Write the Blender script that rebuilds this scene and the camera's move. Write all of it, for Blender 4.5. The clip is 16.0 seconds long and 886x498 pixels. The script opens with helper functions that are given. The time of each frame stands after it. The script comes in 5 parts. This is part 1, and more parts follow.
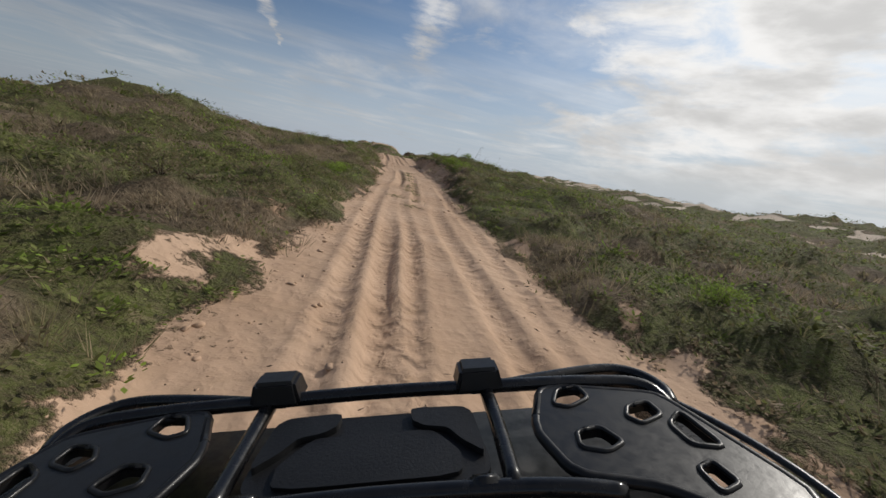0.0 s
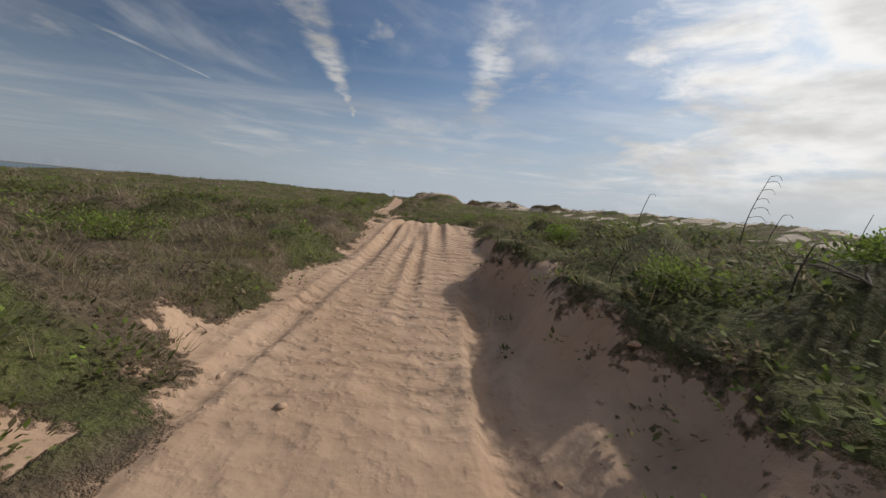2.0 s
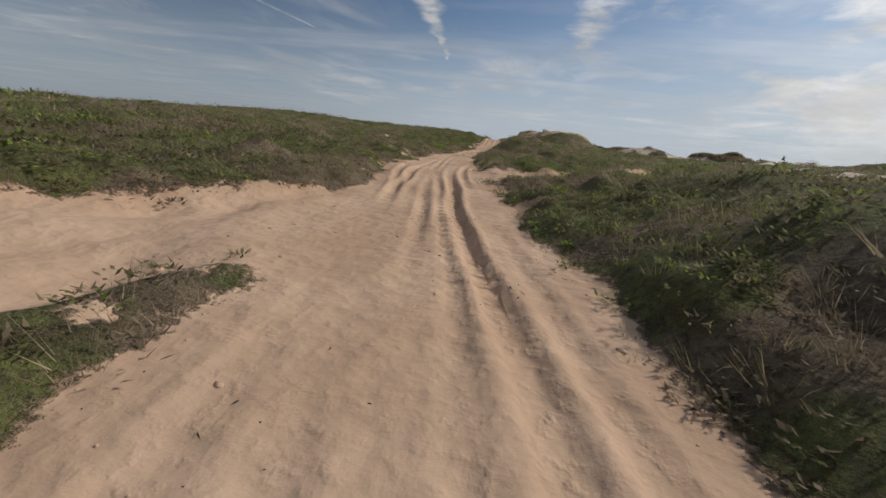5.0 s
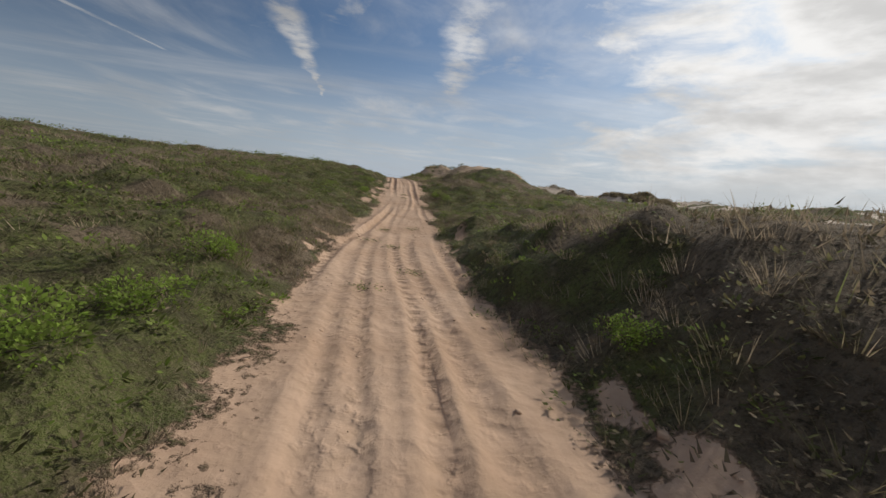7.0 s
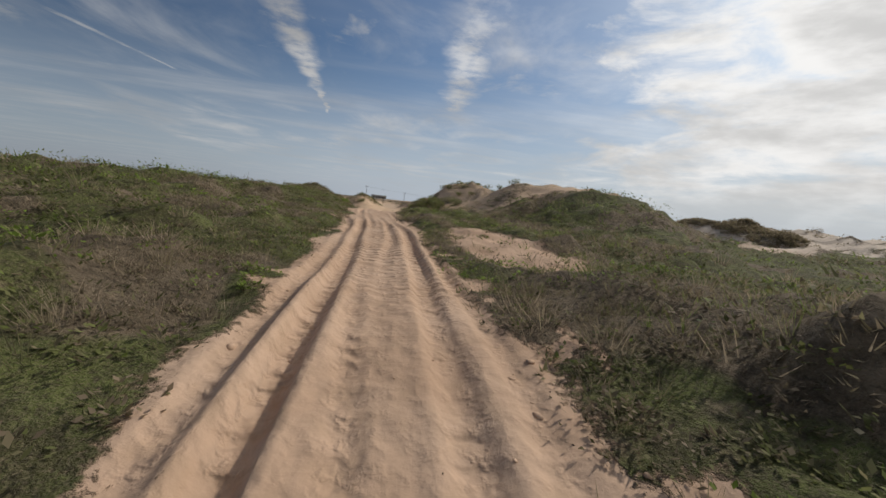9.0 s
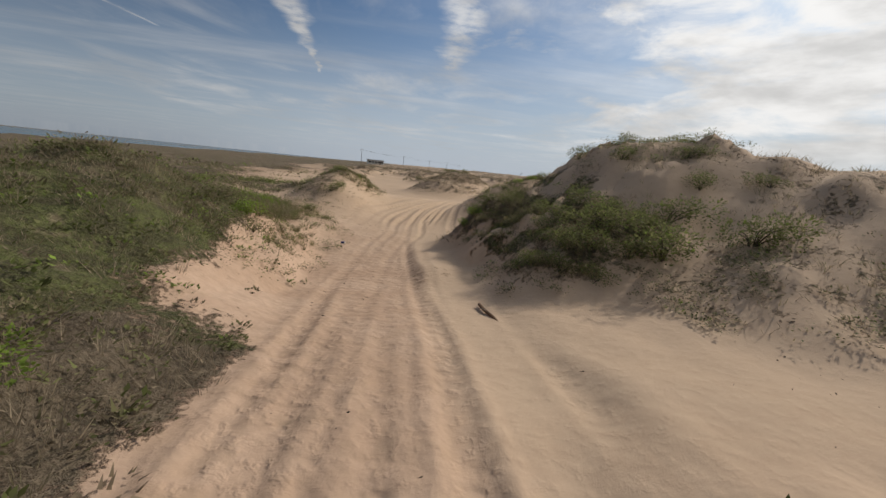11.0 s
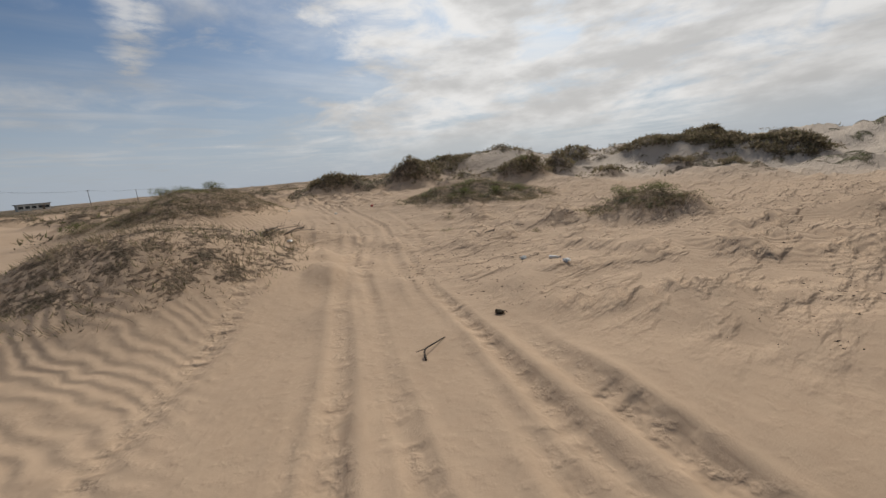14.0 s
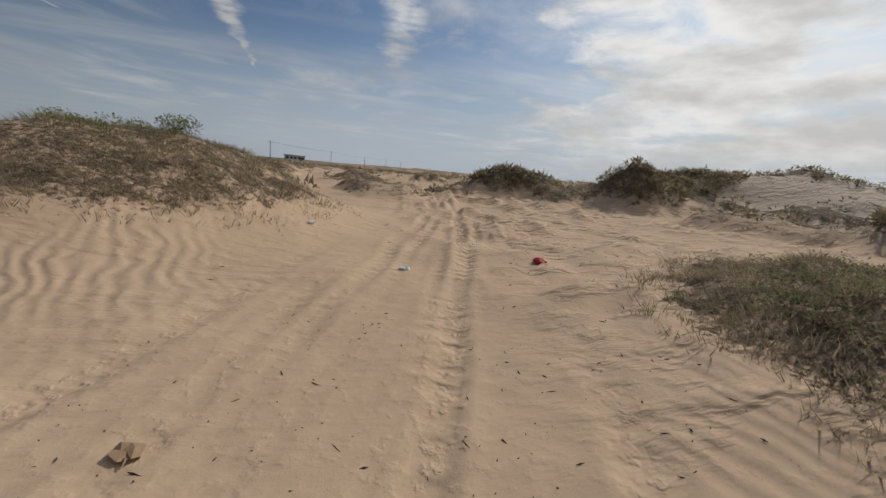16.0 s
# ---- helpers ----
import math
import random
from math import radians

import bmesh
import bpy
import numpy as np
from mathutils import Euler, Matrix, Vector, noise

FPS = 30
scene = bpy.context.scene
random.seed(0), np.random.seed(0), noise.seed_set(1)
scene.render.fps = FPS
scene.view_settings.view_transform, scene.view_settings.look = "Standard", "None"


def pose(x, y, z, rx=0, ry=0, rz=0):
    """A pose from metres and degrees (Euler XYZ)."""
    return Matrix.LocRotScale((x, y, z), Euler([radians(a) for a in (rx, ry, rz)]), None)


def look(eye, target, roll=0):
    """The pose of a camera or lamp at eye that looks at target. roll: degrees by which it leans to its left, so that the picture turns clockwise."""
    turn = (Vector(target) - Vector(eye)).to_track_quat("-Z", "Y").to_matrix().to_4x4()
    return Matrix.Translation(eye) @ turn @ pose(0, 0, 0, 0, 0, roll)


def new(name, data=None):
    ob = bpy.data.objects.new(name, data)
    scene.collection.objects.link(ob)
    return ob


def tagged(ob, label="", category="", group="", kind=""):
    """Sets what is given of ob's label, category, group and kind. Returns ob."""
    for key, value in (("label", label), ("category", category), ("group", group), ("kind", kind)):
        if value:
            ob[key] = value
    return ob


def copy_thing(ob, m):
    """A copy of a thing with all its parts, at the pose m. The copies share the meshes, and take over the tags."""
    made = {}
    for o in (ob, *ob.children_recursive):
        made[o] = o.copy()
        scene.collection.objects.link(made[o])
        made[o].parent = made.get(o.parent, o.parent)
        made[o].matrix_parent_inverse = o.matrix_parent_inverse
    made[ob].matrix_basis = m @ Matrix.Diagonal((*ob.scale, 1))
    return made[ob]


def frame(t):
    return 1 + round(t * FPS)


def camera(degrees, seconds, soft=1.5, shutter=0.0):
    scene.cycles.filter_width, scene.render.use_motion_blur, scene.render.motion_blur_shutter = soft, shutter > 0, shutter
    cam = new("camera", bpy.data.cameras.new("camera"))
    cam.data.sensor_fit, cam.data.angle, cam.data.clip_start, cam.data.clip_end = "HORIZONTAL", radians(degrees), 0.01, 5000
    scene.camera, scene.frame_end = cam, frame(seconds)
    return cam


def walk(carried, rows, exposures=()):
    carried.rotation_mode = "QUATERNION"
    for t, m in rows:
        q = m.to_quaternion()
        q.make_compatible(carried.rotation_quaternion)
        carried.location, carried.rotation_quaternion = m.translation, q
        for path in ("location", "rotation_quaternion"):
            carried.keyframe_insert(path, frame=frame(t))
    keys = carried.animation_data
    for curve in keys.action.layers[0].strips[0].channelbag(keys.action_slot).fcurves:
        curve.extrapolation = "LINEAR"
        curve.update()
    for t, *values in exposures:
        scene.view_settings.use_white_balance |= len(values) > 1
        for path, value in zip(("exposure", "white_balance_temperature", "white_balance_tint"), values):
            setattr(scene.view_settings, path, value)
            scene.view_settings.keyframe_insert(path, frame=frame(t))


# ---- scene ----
cam = camera(98.5, 16.0)
PATH = [
    (0, (0.01, 0.01, 1.49), (2.57, 9.45, -0.57), 11.1),
    (0.5, (0.49, 4.72, 1.73), (3.51, 14.09, -0.03), 8.7),
    (1, (1.36, 10.03, 1.91), (3.60, 19.62, 0.17), 5.9),
    (1.5, (2.53, 14.95, 2.13), (3.63, 24.79, 0.66), 4.4),
    (2, (3.13, 20.06, 2.38), (3.78, 29.97, 1.21), 5.8),
    (2.5, (3.29, 26.23, 2.60), (3.84, 36.15, 1.44), 6.8),
    (3, (2.62, 32.82, 3.23), (3.34, 42.61, 1.32), 7.7),
    (3.5, (2.24, 39.49, 2.77), (1.46, 49.02, -0.15), 9.0),
    (3.7, (2.21, 41.99, 2.43), (1.03, 51.48, -0.51), 9.3),
    (4.2, (1.79, 48.24, 1.50), (0.52, 57.75, -1.33), 8.1),
    (4.8, (0.64, 56.47, 0.74), (-0.76, 65.99, -1.97), 6.8),
    (5.3, (-0.60, 63.73, 1.05), (-2.10, 73.27, -1.55), 5.6),
    (5.8, (-1.88, 71.20, 1.30), (-3.49, 80.75, -1.19), 4.5),
    (6, (-2.37, 74.20, 1.28), (-3.51, 83.82, -1.19), 6.0),
    (6.5, (-3.22, 82.35, 1.54), (-2.54, 92.12, -0.45), 3.8),
    (7, (-3.89, 88.38, 1.52), (-2.49, 98.17, 0.01), 6.3),
    (7.5, (-4.30, 94.28, 1.38), (-2.06, 103.97, 0.36), 9.0),
    (8, (-4.31, 101.90, 1.70), (-1.96, 111.59, 0.89), 8.8),
    (8.5, (-3.36, 109.17, 1.93), (-1.94, 119.01, 0.91), 5.8),
    (9.2, (-3.20, 120.08, 3.55), (-1.94, 129.93, 2.37), 6.4),
    (9.8, (-3.67, 128.99, 3.72), (-2.56, 138.84, 2.40), 6.9),
    (10.4, (-4.26, 136.55, 3.64), (-3.29, 146.39, 2.17), 7.3),
    (10.8, (-4.52, 140.50, 3.83), (-3.64, 150.33, 2.27), 7.7),
    (11, (-4.61, 142.22, 4.01), (-3.21, 151.90, 1.97), 5.9),
    (11.4, (-4.63, 145.31, 3.77), (-2.07, 154.17, -0.09), -1.2),
    (11.6, (-4.60, 146.89, 3.51), (-4.42, 155.97, -0.67), -6.3),
    (12, (-4.52, 150.12, 2.96), (-3.67, 159.48, -0.48), -3.1),
    (12.2, (-4.53, 151.76, 2.89), (-3.38, 161.17, -0.29), -2.5),
    (12.5, (-4.55, 154.21, 2.92), (-2.39, 163.58, 0.16), -0.7),
    (13, (-4.22, 158.23, 2.90), (0.04, 167.04, 0.84), 1.0),
    (13.2, (-3.89, 159.75, 3.13), (1.26, 168.11, 1.26), 0.8),
    (13.5, (-3.09, 161.90, 3.32), (3.14, 169.53, 1.59), -0.6),
    (14, (-1.27, 165.45, 3.71), (5.33, 172.70, 1.73), -5.0),
    (14.4, (0.63, 168.06, 3.35), (6.45, 175.82, 0.91), -2.2),
    (14.5, (1.04, 168.69, 3.37), (6.71, 176.52, 0.79), -3.2),
    (15, (3.21, 171.44, 3.24), (6.88, 180.42, 0.81), 1.2),
    (15.2, (4.09, 172.74, 3.26), (8.23, 181.55, 0.94), 2.4),
    (15.5, (5.45, 174.70, 3.22), (8.81, 183.86, 0.98), 4.7),
    (16, (6.98, 177.97, 3.55), (9.69, 187.39, 1.60), 5.5),
]
walk(cam, [(t, look(eye, target, roll)) for t, eye, target, roll in PATH], exposures=[(0, 0.0), (10.8, 0.0), (11.4, 0.0 + 0.1), (12.0, 0.0 + 0.22), (13.0, 0.0 + 0.05), (14.2, 0.0 - 0.17), (16, 0.0 - 0.17)])

# ---- sun and sky ----
SUN_AZ, SUN_EL = 58.0, 38.0          # degrees to the right of +y, above the horizon
sun_way = Vector((math.sin(radians(SUN_AZ)) * math.cos(radians(SUN_EL)), math.cos(radians(SUN_AZ)) * math.cos(radians(SUN_EL)), math.sin(radians(SUN_EL))))
sun = new("sun", bpy.data.lights.new("sun", "SUN"))
sun.data.energy, sun.data.angle, sun.data.color = 2.4, radians(2.5), (1.0, 0.95, 0.87)
sun.matrix_world = look(sun_way * 100, (0, 0, 0))


class Net:
    """Shader node shorthand."""

    def __init__(self, tree):
        self.tree = tree
        tree.nodes.clear()

    def node(self, kind, ins=None, **props):
        n = self.tree.nodes.new(kind)
        for k, v in props.items():
            setattr(n, k, v)
        for k, v in (ins or {}).items():
            self.plug(n.inputs[k], v)
        return n

    def plug(self, socket, v):
        if isinstance(v, bpy.types.NodeSocket):
            self.tree.links.new(v, socket)
        else:
            socket.default_value = v

    def m(self, op, a, b=0.0, c=0.0, clamp=False):
        n = self.node("ShaderNodeMath", {0: a, 1: b, 2: c}, operation=op, use_clamp=clamp)
        return n.outputs[0]

    def ramp(self, x, lo, hi, a=0.0, b=1.0):
        n = self.node("ShaderNodeMapRange", {0: x, 1: lo, 2: hi, 3: a, 4: b}, interpolation_type="SMOOTHSTEP")
        return n.outputs[0]

    def noise(self, vec, scale, detail=4.0, rough=0.55, distort=0.0):
        n = self.node("ShaderNodeTexNoise", {"Scale": scale, "Detail": detail, "Roughness": rough, "Distortion": distort})
        if vec is not None:
            self.plug(n.inputs["Vector"], vec)
        return n.outputs["Fac"]

    def mix(self, fac, a, b, kind="MIX"):
        n = self.node("ShaderNodeMix", data_type="RGBA", blend_type=kind)
        self.plug(n.inputs[0], fac)
        self.plug(n.inputs[6], a if isinstance(a, bpy.types.NodeSocket) else (*a, 1.0))
        self.plug(n.inputs[7], b if isinstance(b, bpy.types.NodeSocket) else (*b, 1.0))
        return n.outputs[2]

    def xyz(self, x, y, z):
        return self.node("ShaderNodeCombineXYZ", {0: x, 1: y, 2: z}).outputs[0]


world = bpy.data.worlds.new("world")
scene.world = world
world.use_nodes = True
W = Net(world.node_tree)
sky = W.node("ShaderNodeTexSky", sky_type="NISHITA", sun_disc=False, sun_elevation=radians(SUN_EL), sun_rotation=radians(SUN_AZ), altitude=5.0, air_density=1.0, dust_density=2.0, ozone_density=1.6)
way = W.node("ShaderNodeTexCoord").outputs["Generated"]
sep = W.node("ShaderNodeSeparateXYZ", {0: way})
dx, dy, dz = sep.outputs
up = W.m("MAXIMUM", dz, 0.012)
px, py = W.m("DIVIDE", dx, up), W.m("DIVIDE", dy, up)      # a flat cloud layer at height 1
layer = W.xyz(px, py, 0.0)


def streak(x0, y0, x1, y1, w0, w1, dense):
    """A tapering cloud streak in the layer from (x0, y0), w0 wide, to (x1, y1), w1 wide."""
    ln = math.hypot(x1 - x0, y1 - y0)
    ex, ey = (x1 - x0) / ln, (y1 - y0) / ln
    qx, qy = W.m("SUBTRACT", px, x0), W.m("SUBTRACT", py, y0)
    along = W.m("ADD", W.m("MULTIPLY", qx, ex / ln), W.m("MULTIPLY", qy, ey / ln))
    wob = W.m("MULTIPLY", W.m("SUBTRACT", W.noise(layer, 2.2, 6.0), 0.5), 1.3 * max(w0, w1))
    across = W.m("ABSOLUTE", W.m("ADD", W.m("SUBTRACT", W.m("MULTIPLY", qy, ex), W.m("MULTIPLY", qx, ey)), wob))
    width = W.m("MAXIMUM", W.m("MULTIPLY_ADD", along, w1 - w0, w0), 0.004)
    body = W.ramp(W.m("DIVIDE", across, width), 1.0, 0.15)
    ends = W.m("MULTIPLY", W.ramp(along, -0.02, 0.06), W.ramp(along, 1.25, 0.8))
    fluff = W.ramp(W.noise(layer, 3.2, 8.0, 0.65), 0.32, 0.6, 0.2, 1.0)
    return W.m("MULTIPLY", W.m("MULTIPLY", body, ends), W.m("MULTIPLY", fluff, dense))


tilt = W.node("ShaderNodeMapping", {"Vector": layer, "Rotation": (0, 0, radians(-35)), "Scale": (1.0, 0.62, 1)}).outputs[0]
tilt2 = W.node("ShaderNodeMapping", {"Vector": layer, "Rotation": (0, 0, radians(62)), "Scale": (0.35, 1.5, 1)}).outputs[0]
big = W.noise(layer, 0.33, 3.0, 0.5)
wisps = W.ramp(W.m("MULTIPLY_ADD", big, 0.5, W.m("MULTIPLY", W.noise(tilt, 0.8, 8.0, 0.6, 0.5), 0.7)), 0.54, 0.84)
side = W.ramp(W.m("SUBTRACT", dx, W.m("MULTIPLY", dy, 0.28)), -0.05, 0.5)      # cloudier towards the sun
lumpy = W.node("ShaderNodeMapping", {"Vector": way, "Rotation": (0, radians(-14), 0), "Scale": (1.0, 1.0, 3.0)}).outputs[0]
mixed = W.m("MULTIPLY_ADD", W.noise(lumpy, 5.2, 10.0, 0.6, 0.35), 0.7, W.m("MULTIPLY", W.noise(tilt, 0.7, 6.0), 0.3))
puffs = W.ramp(W.m("MULTIPLY_ADD", side, 0.25, mixed), 0.555, 0.775)
veil = W.m("MULTIPLY", W.ramp(W.noise(tilt2, 0.5, 6.0, 0.6), 0.42, 0.78), W.ramp(dz, 0.42, 0.1, 0.12, 0.6))
cover = W.m("MAXIMUM", W.m("MULTIPLY", wisps, W.ramp(dx, -0.75, -0.2, 0.42, 0.85)), W.m("MULTIPLY", puffs, 0.97))
cover = W.m("MAXIMUM", cover, veil)
for s in ((-0.97, 5.2, -0.72, 2.0, 0.02, 0.20, 0.85), (0.50, 4.3, 0.36, 2.0, 0.16, 0.24, 0.75), (-2.2, 4.1, -2.42, 2.9, 0.03, 0.06, 0.5),
          (-5.5, 6.2, -7.4, 5.4, 0.1, 0.35, 0.5), (-1.6, 2.1, -1.9, 1.5, 0.10, 0.5, 0.55)):
    cover = W.m("MAXIMUM", cover, streak(*s))
cover = W.m("MULTIPLY", cover, W.ramp(dz, 0.02, 0.12, 0.25, 1.0))
glow = W.node("ShaderNodeVectorMath", {0: way, 1: tuple(sun_way)}, operation="DOT_PRODUCT").outputs["Value"]
shine = W.ramp(glow, 0.35, 1.0, 0.0, 1.0)
shade = W.noise(lumpy, 5.0, 8.0, 0.55)
lit = W.m("MULTIPLY", W.m("MULTIPLY_ADD", shine, 0.36, 0.50), W.ramp(shade, 0.36, 0.66, 1.10, 0.74))
cloud = W.node("ShaderNodeVectorMath", {0: (1.0, 0.985, 0.965), 3: lit}, operation="SCALE")
clear = W.node("ShaderNodeVectorMath", {0: sky.outputs[0], 3: W.ramp(dx, -0.9, 0.1, 0.043, 0.073)}, operation="SCALE").outputs[0]
clear = W.mix(1.0, clear, (0.65, 0.81, 0.96), "MULTIPLY")
haze = W.m("MULTIPLY", W.ramp(dz, 0.34, 0.0), W.ramp(dx, -0.7, 0.1, 0.50, 0.86))
hazy = W.mix(haze, clear, tuple(0.54 * c for c in (0.86, 0.96, 1.10)))
final = W.mix(cover, hazy, cloud.outputs[0])
bg = W.node("ShaderNodeBackground", {"Color": final, "Strength": 1.0})
W.node("ShaderNodeOutputWorld", {"Surface": bg.outputs[0]})

# ---- materials ----
def material(name):
    mat = bpy.data.materials.new(name)
    mat.use_nodes = True
    return mat, Net(mat.node_tree)


def finish(N, color, rough=0.9, height=None, dist=0.02, strength=0.6, metal=0.0, spec=0.3, **more):
    ins = {"Base Color": color if isinstance(color, bpy.types.NodeSocket) else (*color, 1.0), "Roughness": rough, "Metallic": metal, "Specular IOR Level": spec}
    ins.update(more)
    if height is not None:
        ins["Normal"] = N.node("ShaderNodeBump", {"Height": height, "Distance": dist, "Strength": strength}).outputs[0]
    b = N.node("ShaderNodeBsdfPrincipled", ins)
    N.node("ShaderNodeOutputMaterial", {"Surface": b.outputs[0]})


def ground_material():
    mat, N = material("dune_ground")
    pos = N.node("ShaderNodeNewGeometry").outputs["Position"]
    veg = N.node("ShaderNodeAttribute", attribute_name="growth").outputs["Fac"]
    damp = N.node("ShaderNodeAttribute", attribute_name="churn").outputs["Fac"]
    n1, n2, n3 = N.noise(pos, 0.7, 4), N.noise(pos, 6.0, 5), N.noise(pos, 90.0, 4, 0.7)
    sand = N.mix(N.ramp(n1, 0.3, 0.7), (0.465, 0.310, 0.208), (0.56, 0.388, 0.272))
    sand = N.mix(N.ramp(n2, 0.42, 0.75, 0.0, 0.3), sand, (0.38, 0.265, 0.17))
    sand = N.mix(N.ramp(n3, 0.62, 0.8, 0.0, 0.45), sand, (0.20, 0.13, 0.07))
    sand = N.mix(N.m("MULTIPLY", damp, N.ramp(n2, 0.4, 0.62, 0.05, 0.4)), sand, (0.33, 0.21, 0.12))
    lush = N.node("ShaderNodeAttribute", attribute_name="lush").outputs["Fac"]
    withered = N.mix(N.ramp(N.noise(pos, 3.0, 6, 0.65), 0.35, 0.65), (0.15, 0.112, 0.075), (0.26, 0.198, 0.133))
    growing = N.mix(N.ramp(N.noise(pos, 2.2, 6, 0.65), 0.38, 0.62), (0.080, 0.084, 0.030), (0.150, 0.180, 0.048))
    litter = N.mix(N.m("MULTIPLY", N.ramp(N.m("MULTIPLY_ADD", N.m("SUBTRACT", N.noise(pos, 1.4, 5, 0.6), 0.5), 1.3, lush), 0.25, 0.75), 0.85), withered, growing)
    # dark gaps between the plants, painted into the litter colour as specks
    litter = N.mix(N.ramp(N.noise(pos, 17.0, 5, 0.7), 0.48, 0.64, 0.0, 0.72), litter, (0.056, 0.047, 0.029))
    litter = N.mix(N.ramp(N.noise(pos, 1.3, 4, 0.6), 0.60, 0.70, 0.0, 0.6), litter, (0.36, 0.27, 0.18))
    litter = N.mix(N.ramp(N.noise(pos, 55.0, 4, 0.75), 0.48, 0.62, 0.0, 0.45), litter, (0.27, 0.215, 0.14))
    edge = N.ramp(N.m("MULTIPLY_ADD", N.m("SUBTRACT", N.noise(pos, 2.3, 6, 0.65), 0.5), 1.15, N.m("MULTIPLY_ADD", N.m("SUBTRACT", N.noise(pos, 12.0, 5, 0.7), 0.5), 1.15, veg)), 0.46, 0.76)
    loose = N.node("ShaderNodeAttribute", attribute_name="blown").outputs["Fac"]      # clean yellow sand of the open dunes
    sand = N.mix(N.m("MULTIPLY", loose, N.ramp(n2, 0.3, 0.7, 0.85, 0.6)), sand, (0.56, 0.41, 0.278))
    pale = N.node("ShaderNodeAttribute", attribute_name="bleached").outputs["Fac"]      # dry sand blown up on the far ridge
    sand = N.mix(N.m("MULTIPLY", pale, 0.85), sand, (0.60, 0.51, 0.415))
    reedy = N.node("ShaderNodeAttribute", attribute_name="drift").outputs["Fac"]
    sand = N.mix(N.m("MULTIPLY", N.m("MULTIPLY", reedy, N.ramp(N.noise(pos, 1.6, 4), 0.42, 0.62)), N.ramp(N.noise(pos, 26.0, 5, 0.7), 0.52, 0.66, 0.0, 0.5)), sand, (0.21, 0.148, 0.092))
    color = N.mix(edge, sand, litter)
    height = N.m("ADD", N.m("MULTIPLY", N.noise(pos, 4.5, 4, 0.42), N.m("MULTIPLY_ADD", loose, -0.72, 1.0)), N.m("MULTIPLY", n3, 0.055))
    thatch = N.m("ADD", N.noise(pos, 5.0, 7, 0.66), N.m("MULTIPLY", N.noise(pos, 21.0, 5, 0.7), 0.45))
    # shade in the hollows of the thatch relief, painted into the colour
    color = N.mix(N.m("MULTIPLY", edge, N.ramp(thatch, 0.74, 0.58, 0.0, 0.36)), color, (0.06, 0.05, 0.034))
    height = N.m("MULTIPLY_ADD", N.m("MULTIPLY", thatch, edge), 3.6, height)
    across = N.node("ShaderNodeSeparateXYZ", {0: pos}).outputs[1]      # tyre bars across the ruts
    bars = N.m("SINE", N.m("MULTIPLY_ADD", N.noise(pos, 2.6, 3), 11.0, N.m("MULTIPLY", across, 21.0)))
    bars = N.m("MULTIPLY", N.m("MULTIPLY", bars, damp), N.ramp(N.noise(pos, 0.5, 3), 0.4, 0.55, 0.1, 1.0))
    height = N.m("MULTIPLY_ADD", bars, 1.15, height)
    height = N.m("MULTIPLY_ADD", N.m("MULTIPLY", N.ramp(N.noise(pos, 9.0, 3, 0.5), 0.5, 0.75), N.m("MULTIPLY_ADD", damp, 1.3, 0.12)), 0.42, height)
    drift = N.node("ShaderNodeAttribute", attribute_name="drift").outputs["Fac"]      # wind-torn crests with bits of reed
    drawn = N.node("ShaderNodeMapping", {"Vector": pos, "Rotation": (0, 0, radians(37)), "Scale": (0.45, 1.25, 1)}).outputs[0]
    torn = N.ramp(N.noise(drawn, 2.2, 4, 0.5), 0.45, 0.68)
    height = N.m("MULTIPLY_ADD", N.m("MULTIPLY", torn, drift), 1.5, height)
    blown = N.node("ShaderNodeAttribute", attribute_name="ripple").outputs["Fac"]      # wind ripples
    px_, py_, _ = N.node("ShaderNodeSeparateXYZ", {0: pos}).outputs
    phase = N.m("ADD", N.m("MULTIPLY", px_, 30.0), N.m("MULTIPLY_ADD", py_, 11.0, N.m("MULTIPLY", N.noise(pos, 0.9, 3, 0.4), 26.0)))
    height = N.m("MULTIPLY_ADD", N.m("MULTIPLY", N.m("SINE", phase), N.m("MULTIPLY", blown, N.ramp(N.noise(pos, 0.35, 3), 0.40, 0.56))), 0.15, height)
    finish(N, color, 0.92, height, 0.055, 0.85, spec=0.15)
    return mat


SAND = ground_material()

# ---- the lie of the land ----
ROUTE_Y = np.array([-40, 0, 5, 10, 15, 20, 26, 33, 39.5, 42, 46, 50, 57, 64, 72, 82, 88, 94, 102, 109, 115, 120, 129, 136, 142, 145, 147, 150, 154, 158, 161, 165.5, 168, 171, 175, 178, 184, 200, 230])
ROUTE_Z = np.array([-.6, 0, .22, .42, .64, .88, 1.15, 1.7, 1.27, .9, .1, -.4, -.62, -.45, -.2, .04, .02, -.06, .2, .45, 1.3, 2.0, 2.25, 2.3, 2.45, 2.25, 2.0, 1.45, 1.38, 1.4, 1.7, 2.1, 1.9, 1.78, 1.75, 1.95, 2.05, 2.1, 2.3])
EDGE_Y = np.array([-40, 0, 3, 8, 13, 18, 23, 30, 37, 44, 55, 65, 73, 85, 97, 112, 120, 130, 140, 146, 153, 160, 166, 172, 178, 190, 210, 260])
EDGE_L = np.array([-1.8, -1.3, -1.0, -.2, .6, 1.1, 1.4, 1.55, 1.5, 1.0, -.6, -3.0, -4.4, -5.0, -5.4, -4.75, -4.7, -5.2, -6.2, -6.1, -6.8, -6.6, -4.5, -1.5, 3.0, 8.5, 12.5, 18])
